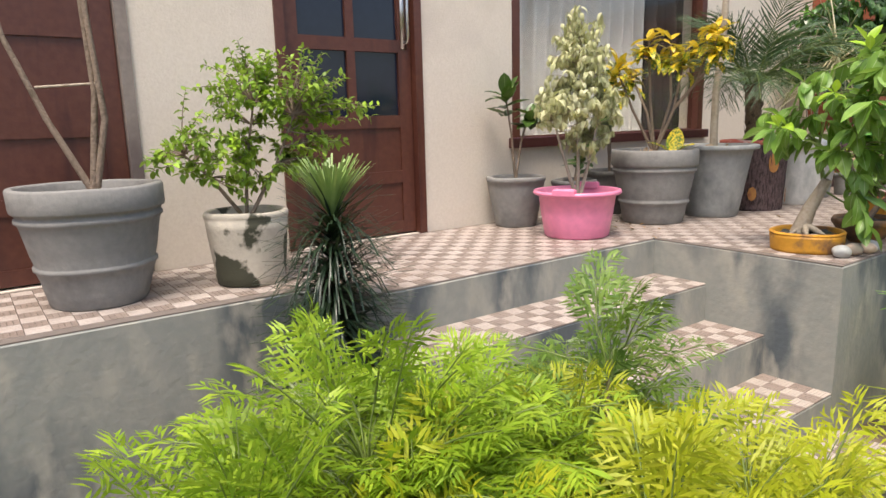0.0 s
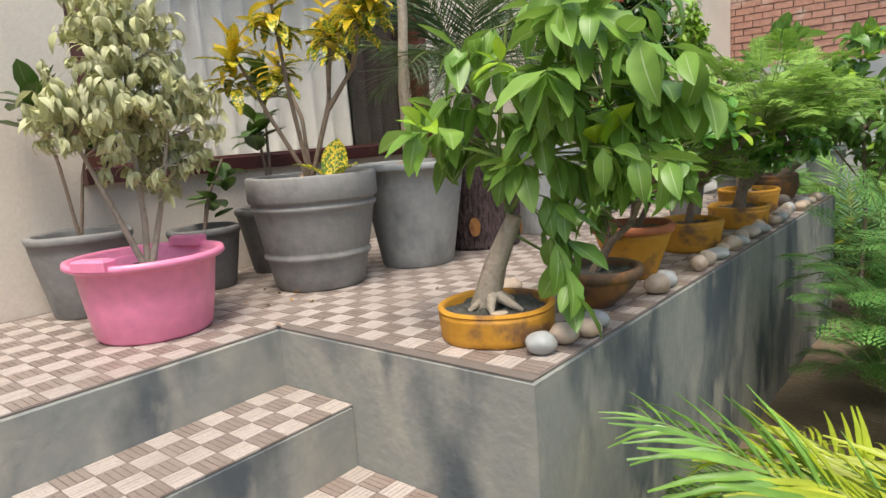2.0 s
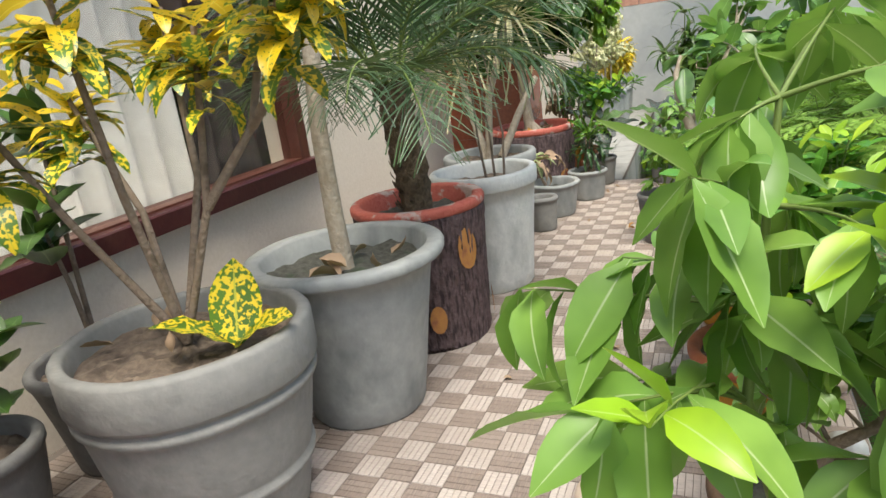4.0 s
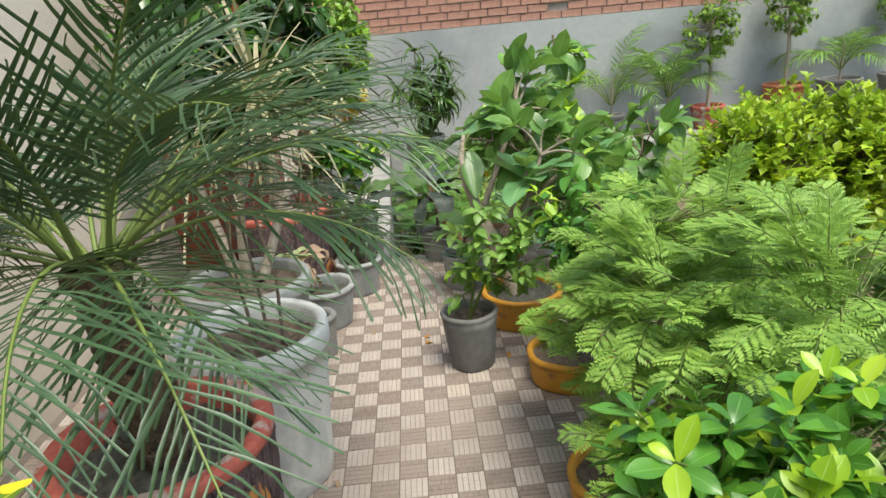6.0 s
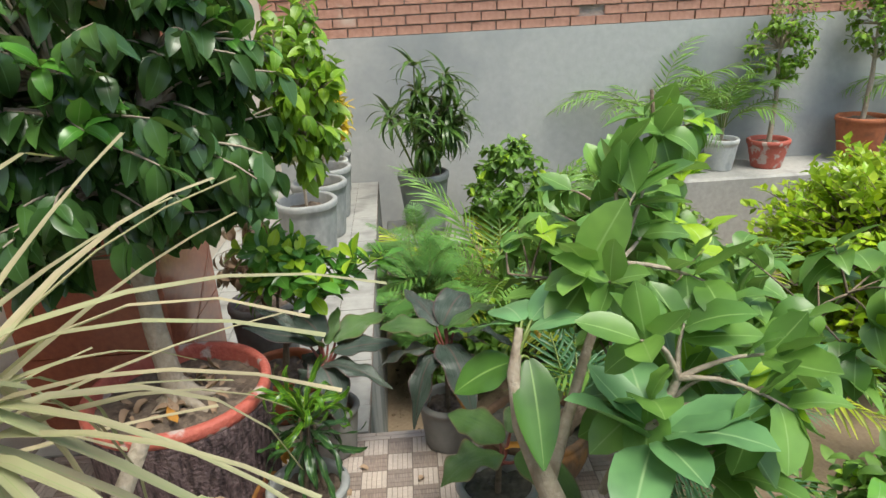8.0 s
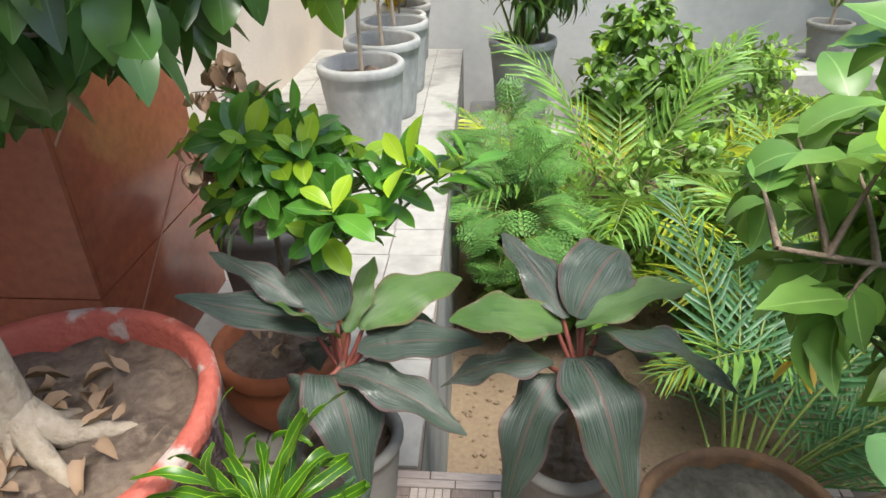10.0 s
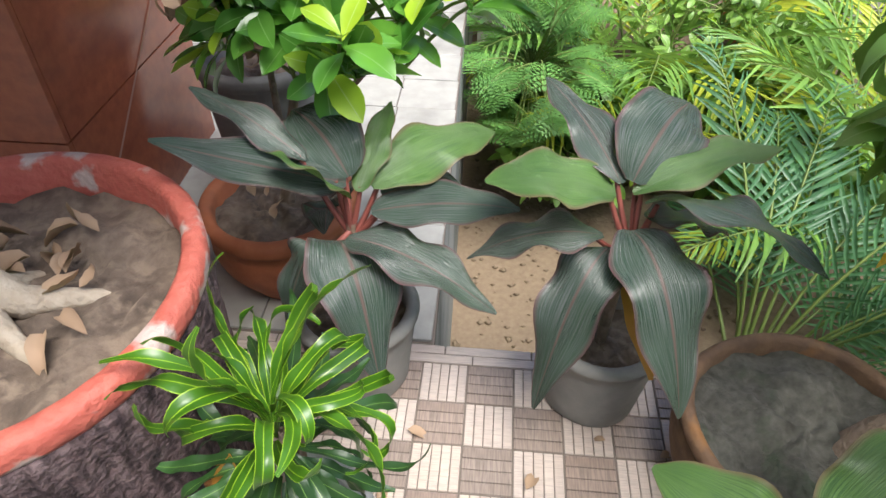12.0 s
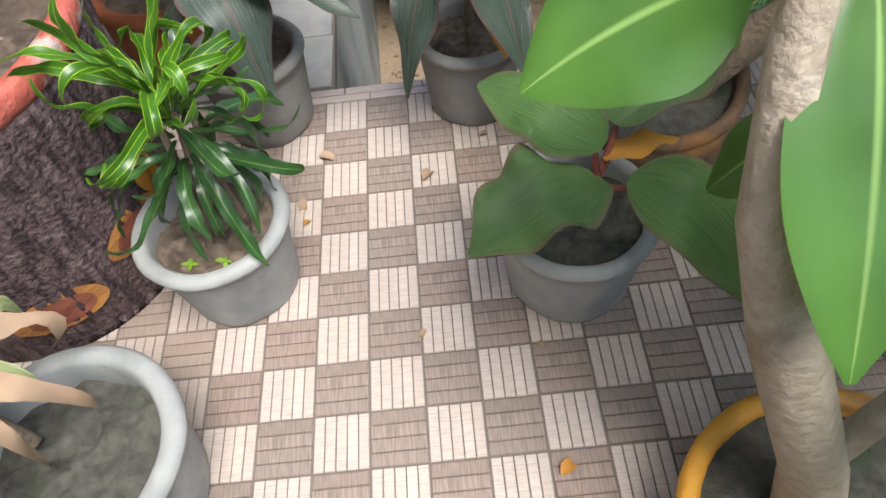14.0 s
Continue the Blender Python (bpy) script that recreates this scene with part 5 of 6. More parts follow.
def cordyline(x, y, seed, label, leaves, r, h, top, stalks=M_RSTEM, material=M_POTG, soil=M_SOIL, lean=(0.01, 0.0)):
    th = potted("cordyline", x, y, 0, label, "potted plant", GP, rt=r, rb=r * 0.80, h=h, material=material, lip=0.006, lip_h=0.02, wall=0.013, depth=0.035, seed=seed, soil=soil)
    g = Geo()
    tube(g, [(0, 0, h - 0.04), (lean[0] * 0.3, lean[1] * 0.3, h + (top - h) * 0.5), (lean[0], lean[1], top)], 0.009, 0.007, 8)
    part("stem", g, M_BARKG, th)
    for k, (kind, foot, tip, width, bow) in enumerate(leaves):
        nm, mt, lb = LEAF_KIND[kind]
        g = Geo()
        a, c = Vector(foot), Vector(tip)
        tube(g, arc((lean[0], lean[1], top - 0.03 + 0.004 * (k % 5)), a + (c - a) * 0.06, -0.006, 5), 0.0052, 0.0034, 6)
        part("leaf_stalk", g, stalks, th)
        g = Geo()
        long_leaf(g, a, c, width * 1.16, bow, (-0.3, 0.2, 0.35, -0.15)[k % 4], 0.2, 0.2, seed * 31 + k)
        part(nm, g, mt, th, lb)
    return th


cordyline(1.215, 7.655, 3, "purple-leaved cordyline in a grey pot at the ledge's end", CORD_ONE + CORD_ONE_LOW, 0.104, 0.17, 0.335)
cordyline(1.607, 7.648, 5, "purple cordyline with one yellow leaf at the floor's edge", CORD_TWO + CORD_TWO_LOW, 0.099, 0.165, 0.345)

# ---- right side of the veranda ----
p = potted("fig_bonsai", 1.93, 4.22, 0, "shallow yellow pot with a thick-trunked fig at the veranda's corner", "bonsai", "yellow pots", rt=0.168, rb=0.16, h=0.095, material=M_YEL, lip=0.002, lip_h=0.015, wall=0.014, depth=0.02, seed=20, soil=M_SOILD)
for a in range(5):
    g = Geo()
    w = a * 1.25
    tube(g, [(-0.01, 0, 0.12), (0.05 * math.cos(w), 0.05 * math.sin(w), 0.09), (0.08 * math.cos(w + 0.2), 0.08 * math.sin(w + 0.2), 0.072)], 0.02, 0.006, 7, 0.2)
    part("root", g, M_BARK, p)
tree_parts(p, 61, [[(-0.04, 0.0, 0.07), (0.0, 0.01, 0.2), (0.06, 0.03, 0.34)], [(0.04, 0.03, 0.34), (0.0, 0.05, 0.5), (0.03, 0.08, 0.85)], [(0.04, 0.03, 0.34), (0.16, 0.02, 0.5), (0.26, 0.0, 0.72)], [(0.03, 0.02, 0.3), (0.14, 0.08, 0.22), (0.2, 0.02, 0.26)]],
           [((0.15, 0.0, 0.80), (0.24, 0.17, 0.20)), ((0.34, -0.02, 0.72), (0.26, 0.18, 0.24)), ((0.28, -0.06, 0.27), (0.14, 0.12, 0.14)), ((0.15, 0.08, 0.54), (0.24, 0.14, 0.14)), ((0.10, 0.33, 0.86), (0.12, 0.12, 0.18)), ((-0.10, -0.03, 0.62), (0.16, 0.14, 0.16)), ((0.48, 0.0, 0.56), (0.16, 0.14, 0.18))],
           62, 8, T_POINT, 0.135, L_PEEPAL, M_GSTEM, hang=0.8, r=((0.042, 0.022), (0.010, 0.004), (0.007, 0.003), (0.005, 0.003)), young=L_YOUNG, twig_r=0.0022, share=0.05)
p.children[[c.name.split(".")[0] for c in p.children].index("trunk")].data.materials[0] = M_BARK

ob = part("pebble", disc(0.022, 0.085, 0.004, 14, 3), M_STONE, p)
ob.location = (0.06, -0.07, 0)

p = potted("bonsai_bowl", 2.03, 4.62, 0, "brown bowl with a twisted bonsai trunk beside round stones", "bonsai", rt=0.155, rb=0.07, h=0.125, material=M_BROWNPOT, lip=0.008, lip_h=0.03, wall=0.016, depth=0.02, seed=21, soil=M_SOILD, bulge=0.01)
tree_parts(p, 62, [[(0, 0, 0.1), (0.05, 0.03, 0.2), (0.12, 0.02, 0.26), (0.16, 0.06, 0.38)]], [((0.18, 0.08, 0.42), (0.14, 0.14, 0.10)), ((-0.02, 0.05, 0.36), (0.12, 0.12, 0.10))], 26, 7, T_PEEP, 0.08, L_PEEPAL, M_BARKG, hang=0.6, r=(0.016, 0.008), twig_r=0.003)

p = potted("shrub_in_yellow_pot", 1.98, 5.04, 0, "flared yellow pot with orange rim and dense glossy shrub", "potted plant", "yellow pots", rt=0.15, rb=0.085, h=0.20, material=M_YEL, lip=0.012, lip_h=0.03, wall=0.014, depth=0.03, rim_mat=M_TERR, seed=22)
for q in ([(0, 0, 0.16), (0.0, 0.02, 0.28), (-0.03, 0.04, 0.4)], [(0.01, 0, 0.16), (0.06, 0.05, 0.3), (0.1, 0.1, 0.4)]):
    g = Geo()
    tube(g, q, 0.012, 0.006, 8, 0.2)
    part("trunk", g, M_BARKG, p)
rosette_foliage(p, 63, (0.0, 0.02, 0.34), [((0.0, 0.0, 0.44), (0.24, 0.24, 0.18)), ((-0.06, 0.02, 0.56), (0.16, 0.18, 0.10)), ((0.2, 0.05, 0.52), (0.22, 0.22, 0.14)), ((0.02, -0.06, 0.30), (0.2, 0.2, 0.12))],
                120, 8, T_WHORL, 0.074, L_GLOSS, L_YOUNG, M_GSTEM, 0.55, 1.0)

p = potted("fern_tree", 1.98, 5.62, 0, "yellow pot with a feathery fine-leaved bonsai tree", "bonsai", "yellow pots", rt=0.15, rb=0.13, h=0.13, material=M_YEL, lip=0.004, lip_h=0.02, wall=0.014, depth=0.03, seed=23)
for q in ([(0, 0, 0.1), (0.03, 0.03, 0.3), (0.12, 0.1, 0.5)], [(0.02, 0.02, 0.25), (0.2, -0.1, 0.45), (0.35, -0.2, 0.5)], [(0.02, 0.02, 0.25), (0.15, 0.3, 0.45), (0.25, 0.5, 0.55)]):
    g = Geo()
    tube(g, q, 0.018, 0.006, 8, 0.2)
    part("trunk", g, M_BARKG, p)
feather_bush(p, 71, [(0.0, 0.0, 0.3), (0.12, 0.1, 0.5), (0.2, -0.1, 0.45), (0.35, -0.2, 0.5), (0.15, 0.3, 0.45), (0.25, 0.5, 0.55)],
             [((0.10, 0.05, 0.58), (0.26, 0.34, 0.16)), ((0.36, -0.15, 0.62), (0.34, 0.34, 0.18)), ((0.34, 0.42, 0.60), (0.34, 0.36, 0.17)), ((0.05, 0.3, 0.34), (0.2, 0.3, 0.14)), ((0.05, -0.2, 0.36), (0.16, 0.25, 0.12))],
             400, 0.125, 6, 0.058, 8, 0.021, T_TINY, L_MIM, M_GSTEM, 0.5, 0.5, 0.002, 0.30)

p = potted("thick_trunk_bonsai", 2.0, 6.3, 0, "shallow yellow pot with a thick-trunked bonsai near the feathery tree", "bonsai", "yellow pots", rt=0.15, rb=0.14, h=0.11, material=M_YEL, lip=0.003, lip_h=0.02, wall=0.014, depth=0.02, seed=24)
tree_parts(p, 64, [[(0, 0, 0.08), (0.02, 0.0, 0.2), (0.02, 0.05, 0.4)], [(0.02, 0.0, 0.2), (0.15, 0.05, 0.35), (0.2, 0.1, 0.5)]], [((0.12, 0.1, 0.55), (0.24, 0.24, 0.18)), ((0.25, 0.0, 0.4), (0.2, 0.2, 0.12))], 60, 9, T_OV, 0.075, L_GLOSS, M_BARKG, hang=0.3, r=(0.035, 0.012), young=L_YOUNG, twig_r=0.003)

p = potted("small_round_leaf_plant", 1.67, 6.46, 0, "black pot with a pale green round-leaved plant standing on the tiles", "potted plant", rt=0.105, rb=0.08, h=0.22, material=M_POTD, lip=0.004, lip_h=0.02, wall=0.01, seed=25)
tree_parts(p, 65, [[(0, 0, 0.18), (0.03, -0.02, 0.36), (0.04, -0.02, 0.52)], [(0, 0, 0.18), (0.08, 0.02, 0.34), (0.13, 0.0, 0.45)]], [((0.08, -0.02, 0.48), (0.15, 0.13, 0.14)), ((0.0, -0.06, 0.34), (0.11, 0.1, 0.1)), ((0.18, 0.0, 0.38), (0.13, 0.13, 0.12))], 48, 7, T_SM, 0.058, L_PEEPAL, M_GSTEM, hang=0.1, r=(0.006, 0.004), young=L_YOUNG, twig_r=0.002, share=0.05)

p = potted("banyan_bonsai", 1.915, 6.80, 0, "yellow rust-edged pot with thick grey trunk and large oval leaves", "bonsai", "yellow pots", rt=0.17, rb=0.15, h=0.14, material=M_YEL, lip=0.004, lip_h=0.02, wall=0.016, depth=0.03, seed=26, soil=M_SOILD)
tree_parts(p, 66, [[(-0.02, 0.03, 0.09), (-0.06, 0.05, 0.24), (-0.14, 0.08, 0.44), (-0.19, 0.10, 0.58), (-0.20, 0.13, 0.68), (-0.18, 0.17, 0.76)], [(-0.06, 0.05, 0.24), (0.05, 0.1, 0.45), (0.12, 0.1, 0.66)], [(-0.14, 0.08, 0.44), (-0.02, 0.25, 0.65), (0.06, 0.32, 0.82)]],
           [((0.12, 0.05, 0.72), (0.20, 0.16, 0.14)), ((0.10, 0.30, 0.86), (0.22, 0.20, 0.16)), ((0.22, 0.2, 0.5), (0.20, 0.22, 0.15))],
           24, 6, T_OVAL, 0.15, L_BANYAN, M_BARK, hang=-0.1, r=((0.037, 0.008), (0.015, 0.009), (0.014, 0.008)), young=L_YOUNG, twig_r=0.005, reach=0.4, share=0.02)
for k, (foot, tip, width, bow) in enumerate((((-0.19, 0.21, 0.66), (-0.315, 0.20, 0.60), 0.125, 0.08), ((-0.15, 0.165, 0.585), (-0.19, 0.17, 0.520), 0.062, 0.02), ((-0.165, 0.15, 0.70), (-0.16, 0.02, 0.53), 0.090, 0.05),
                                             ((-0.17, 0.20, 0.76), (-0.20, 0.34, 0.72), 0.095, 0.12), ((-0.15, 0.20, 0.76), (-0.02, 0.30, 0.80), 0.09, 0.10), ((-0.18, 0.21, 0.75), (-0.27, 0.30, 0.68), 0.085, 0.12), ((-0.16, 0.16, 0.76), (-0.02, 0.14, 0.78), 0.09, 0.1))):
    g = Geo()
    tube(g, arc((-0.19, 0.14, 0.70), foot, 0.01, 4), 0.004, 0.003, 6)
    part("leaf_stalk", g, M_GSTEM, p)
    g = Geo()
    long_leaf(g, foot, tip, width, bow, 0.15 * (k % 3 - 1), 0.18, 0.03, 400 + k, 0.9)
    part("large_leaf", g, L_BIG if k > 2 else L_BROAD, p, "very large oval leaf with a pale midrib")
rg = random.Random(31)
for q, n, z in (((0.05, 0.02, 0.62), 8, 0.19), ((0.30, 0.10, 0.62), 6, 0.16)):
    g = Geo()
    tube(g, arc((-0.02, 0.1, 0.40), q, 0.03, 5), 0.011, 0.008, 6)
    part("branch", g, M_BARK, p)
    blades_part(p, "large_leaf", rg, q, n, T_OVAL, z, L_BIG, (5, 75), 0.02, M_GSTEM, label="very large oval blue-green leaf", zspan=0.05)
cordyline(1.715, 7.235, 11, "young cordyline with broad green leaves in a pale cement pot", [
    ("broad", (0.015, -0.025, 0.31), (-0.120, 0.075, 0.335), 0.085, 0.08),
    ("broad", (0.000, -0.060, 0.30), (-0.155, -0.130, 0.270), 0.125, 0.18),
    ("broad", (0.040, -0.060, 0.29), (0.190, -0.190, 0.160), 0.090, 0.22),
    ("broad", (0.030, 0.000, 0.32), (0.200, 0.120, 0.350), 0.110, 0.12),
    ("yellow", (0.020, -0.020, 0.28), (0.120, 0.010, 0.270), 0.045, 0.10)], 0.115, 0.17, 0.27, M_RSTEM, M_POTM, M_SOILD, (0.01, -0.03))

p = potted("gnarled_bonsai", 1.87, 7.50, 0, "rust-stained brown pot with cracked soil and a gnarled leaning trunk", "bonsai", rt=0.168, rb=0.14, h=0.16, material=M_BROWNPOT, lip=0.003, lip_h=0.025, wall=0.014, depth=0.025, seed=27, soil=M_SOILD, bulge=0.012)
tree_parts(p, 67, [[(0.05, -0.02, 0.05), (0.085, -0.03, 0.17), (0.20, -0.02, 0.26), (0.30, 0.03, 0.45)], [(0.22, -0.02, 0.26), (0.25, 0.1, 0.5), (0.2, 0.15, 0.8)], [(0.25, 0.1, 0.5), (0.1, 0.0, 0.62), (-0.08, -0.02, 0.66)]],
           [((0.25, 0.15, 0.75), (0.22, 0.25, 0.2)), ((0.02, 0.05, 0.68), (0.18, 0.16, 0.12)), ((0.3, 0.0, 0.5), (0.16, 0.2, 0.16)), ((0.3, 0.3, 0.6), (0.25, 0.25, 0.25))],
           66, 7, T_PEEP, 0.11, L_BANYAN, M_BARKG, hang=0.4, r=((0.045, 0.016), (0.007, 0.004), (0.005, 0.003)), young=L_YOUNG, twig_r=0.003)
rg = random.Random(12)
blades_part(p, "yellow_leaf", rg, (0.0, 0.02, 0.56), 4, T_SM, 0.05, L_YEL, (-60, -10), zspan=0.1, label="small yellow leaf")


sr = random.Random(15)
spots = [(2.13, 4.13, 0.042, 0.03), (2.14, 4.23, 0.04, 0.028), (2.17, 4.31, 0.038, 0.026), (2.15, 4.39, 0.042, 0.027), (1.67, 4.66, 0.06, 0.022), (2.16, 4.82, 0.045, 0.034), (2.15, 4.92, 0.04, 0.03)]
y = 5.2
while y < 7.6:
    spots.append((2.15 + sr.uniform(-0.03, 0.02), y, sr.uniform(0.032, 0.048), sr.uniform(0.022, 0.034)))
    y += sr.uniform(0.085, 0.15)
for k, (x, y, s, hgt) in enumerate(spots):
    ob = stone(x, y, 0.0, s, s * sr.uniform(0.75, 1.1), hgt, k, M_STONEG if k % 3 == 0 else M_STONE, sr.uniform(0, 180))
    tagged(ob, label="smooth round grey river stone on the veranda's edge" if k % 3 == 0 else "smooth round tan river stone on the veranda's edge", category="stone", group="river stones on the veranda edge")
ob = stone(2.02, 7.12, 0.0, 0.05, 0.042, 0.035, 50, M_STONE)
tagged(ob, label="cream river stone lying beside the rust-edged pot", category="stone", group="river stones on the veranda edge")

# ---- ledge beyond the pier ----
vf = potted("variegated_fig_in_pot", 0.92, 9.48, 0, "round grey cement pot with a pale variegated fig on the ledge", "potted plant", "cement pots on the ledge", rt=0.18, rb=0.14, h=0.36, material=M_POTM, lip=0.008, lip_h=0.04, depth=0.07, seed=30)
tree_parts(vf, 81, [[(0, 0, 0.3), (0.0, 0.01, 0.5), (0.02, 0.0, 0.8)]], [((0.0, 0.0, 0.72), (0.2, 0.2, 0.16)), ((0.02, 0.0, 0.92), (0.16, 0.16, 0.16))], 80, 10, T_SM, 0.05, L_VARI, M_BARK, hang=0.8, r=(0.011, 0.006), twig_r=0.002)
for yy in (9.90, 10.30):
    copy_thing(vf, pose(0.94, yy, 0, 0, 0, yy * 77))
for yy, mt, nm in ((10.64, M_POTW, "whitewashed"), (10.95, M_POTM, "grey")):
    p = potted("yellow_croton", 0.92, yy, 0, nm + " cement pot with a yellow croton at the ledge's far end", "potted plant", "cement pots on the ledge", rt=0.15, rb=0.12, h=0.33, material=mt, lip=0.008, lip_h=0.04, seed=int(yy * 10))
    tree_parts(p, int(yy * 10), [[(0, 0, 0.3), (0.0, 0.01, 0.5), (0.02, 0.0, 0.7)]], [((0.0, 0.0, 0.62), (0.18, 0.18, 0.2))], 30, 9, T_CROT, 0.12, L_CROT, M_BARKG, hang=0.5, r=(0.008, 0.005), twig_r=0.003, young=L_CROTG, share=0.4)

# ---- garden ----
slab("plant_stand", 1.3, 1.95, 10.5, 11.1, GZ, -0.32, M_CONC_L, 0.01, kind="", label="low cement block carrying a potted fan-leaved bush", category="plant stand")
g0 = thing("rhapis_palm", 1.62, 10.78, -0.32, "dark green fan-leaved bush in a grey pot before the far wall", "potted plant")
pot_parts(g0, 0.20, 0.15, 0.48, M_POTM, lip=0.01, lip_h=0.05, seed=40)
rg = random.Random(20)
for k in range(30):
    a, r, zt = rg.uniform(0, 6.28), rg.uniform(0.0, 0.36), rg.uniform(0.65, 1.3)
    q = (r * math.cos(a), r * math.sin(a), zt)
    g = Geo()
    tube(g, [(0.05 * math.cos(a), 0.05 * math.sin(a), 0.44), q], 0.008, 0.005, 5)
    part("cane", g, M_GSTEM, g0)
    blades_part(g0, "leaf_fan", rg, q, 12, T_STRAP, 0.27, L_RUB, (-25, 70), each=False, wide=1.4)


def areca(x, y, z, seed, n, length, label, mats, elev=(35, 88), spread=(0, 360), droop=1.3, leaf_len=0.24, pairs=22, group="areca palms"):
    th = thing("areca_palm", x, y, z, label, "palm", group)
    palm_parts(th, seed, (0, 0, 0.05), n, length, T_AREC, leaf_len, pairs, mats[0], M_GSTEM, elev, droop, spread, up=0.35, base_r=0.06, stem_r=0.008, fwd=1.0, start=0.3, mats=mats)
    return th


areca(2.12, 9.95, GZ, 201, 30, 1.35, "bright green areca palm growing in the soil past the veranda's end", [L_ARECA, L_ARECA, L_ARECAY], (45, 86), leaf_len=0.28)
areca(2.25, 8.3, GZ, 202, 34, 1.05, "low arching dark green palm in the garden bed", [L_ARECAD], (20, 80), (-120, 110), leaf_len=0.2)
areca(2.85, 9.0, GZ, 203, 22, 1.2, "bright green areca palm in the garden bed", [L_ARECA, L_ARECAY])
areca(3.34, 4.30, GZ, 204, 20, 1.12, "yellow-green areca palm growing beside the veranda wall", [L_ARECAY, L_ARECAY, L_ARECA], (38, 86), leaf_len=0.34, pairs=24)
areca(2.85, 4.75, GZ, 205, 14, 0.75, "small dark green areca palm at the foot of the veranda wall", [L_ARECA, L_WEED], (20, 80))
areca(4.0, 6.0, GZ, 207, 16, 1.3, "tall areca palm in the garden", [L_ARECA], (40, 85))

th = thing("blue_green_shrub", 2.75, 5.9, GZ, "feathery blue-green shrub crowding the veranda wall", "shrub")
feather_bush(th, 72, [(0, 0, 0.2), (0, 0.4, 0.5), (0.1, -0.3, 0.5), (0.3, 0.1, 0.8), (0.1, 1.0, 0.6)], [((0.05, -0.1, 0.75), (0.42, 0.5, 0.38)), ((0.15, 0.7, 0.65), (0.45, 0.6, 0.4)), ((0.55, 0.1, 0.85), (0.4, 0.6, 0.35)), ((0.0, 0.2, 0.35), (0.35, 0.7, 0.3))],
             420, 0.19, 6, 0.085, 6, 0.030, T_TINY, L_BLUE, M_GSTEM, 0.5, 0.6)

th = thing("peepal_sapling", 2.36, 7.75, GZ, "tall large-leaved fig sapling rising from the garden bed", "tree")
tree_parts(th, 68, [[(0, 0, 0), (0.02, 0.0, 0.8), (-0.03, 0.05, 1.5), (-0.06, 0.1, 1.95)], [(0.02, 0, 0.8), (0.2, -0.3, 1.2), (0.25, -0.5, 1.5)], [(0.02, 0, 0.9), (-0.2, -0.35, 1.3), (-0.24, -0.5, 1.5)]],
           [((-0.05, 0.1, 1.72), (0.18, 0.18, 0.24)), ((0.15, -0.45, 1.45), (0.28, 0.3, 0.24)), ((-0.15, -0.3, 1.40), (0.2, 0.28, 0.2)), ((0.15, 0.1, 1.25), (0.35, 0.35, 0.25))],
           75, 7, T_PEEP, 0.13, L_BANYAN, M_BARKG, hang=0.3, r=((0.016, 0.006), (0.006, 0.003), (0.006, 0.003)), young=L_YOUNG, twig_r=0.0025, share=0.1)

th = thing("golden_bush", 4.55, 9.4, GZ, "dense rounded golden-green bush in the garden", "shrub")
rgb_ = random.Random(33)
tree_parts(th, 69, [[(0, 0, 0), (0.05, 0.0, 0.35), (0.1, 0.1, 0.7)], [(0, 0, 0), (-0.2, -0.1, 0.4), (-0.3, -0.2, 0.7)], [(0, 0, 0), (0.25, -0.15, 0.4), (0.4, -0.2, 0.7)]],
           [((0, 0, 0.75), (0.95, 0.95, 0.62)), ((-0.15, -0.3, 0.35), (0.8, 0.7, 0.35)), ((0.5, -0.2, 0.95), (0.5, 0.5, 0.38)), ((-0.45, -0.1, 0.85), (0.45, 0.5, 0.42)), ((0.9, 0.2, 0.7), (0.6, 0.7, 0.5))],
           1250, 11, [blade("obov", 0.66, d, 0.15, 2) for d in (0.1, 0.3)], 0.09, L_DUR, M_BARKG, hang=-0.7, r=(0.03, 0.012), young=L_YOUNG, twig_r=0.004, share=0.12)

th = thing("blue_green_shrub", 1.5, 9.6, GZ, "feathery blue-green shrub growing against the cement ledge", "shrub")
feather_bush(th, 73, [(0, 0, 0.3), (0, 0.1, 0.7), (0.05, -0.3, 0.6), (0, 0, 1.0)], [((0.0, 0.0, 0.82), (0.2, 0.35, 0.22)), ((0.08, -0.45, 0.7), (0.2, 0.35, 0.3)), ((0.12, -0.1, 0.4), (0.2, 0.35, 0.3))],
             200, 0.17, 6, 0.075, 6, 0.028, T_TINY, L_BLUE, M_GSTEM, 0.5, 0.6)

# planting square in the garden
th = thing("planter_kerb", 3.55, 9.65, GZ, "square white-edged planting bed with bare soil", "planter")
for a, b2, c2_, d2_ in ((-0.35, 0.35, -0.35, -0.31), (-0.35, 0.35, 0.31, 0.35), (-0.35, -0.31, -0.308, 0.308), (0.31, 0.35, -0.308, 0.308)):
    g = Geo()
    box(g, a, b2, c2_, d2_, 0, 0.16, 0.006)
    part("kerb", g, M_POTW, th, smooth=False)
g = Geo()
box(g, -0.308, 0.308, -0.308, 0.308, 0, 0.07)
part("soil", g, M_SOIL, th, smooth=False)

# foreground feathery shrubs
F1 = [(np.array([(0, 0, 0), (0.085, 0.45, 0.03), (0, 1, -0.16), (-0.085, 0.45, 0.03)]), np.array([(0, 1, 2, 3)]), np.array([(0, 0), (1, 0.5), (0, 1), (-1, 0.5)]))]


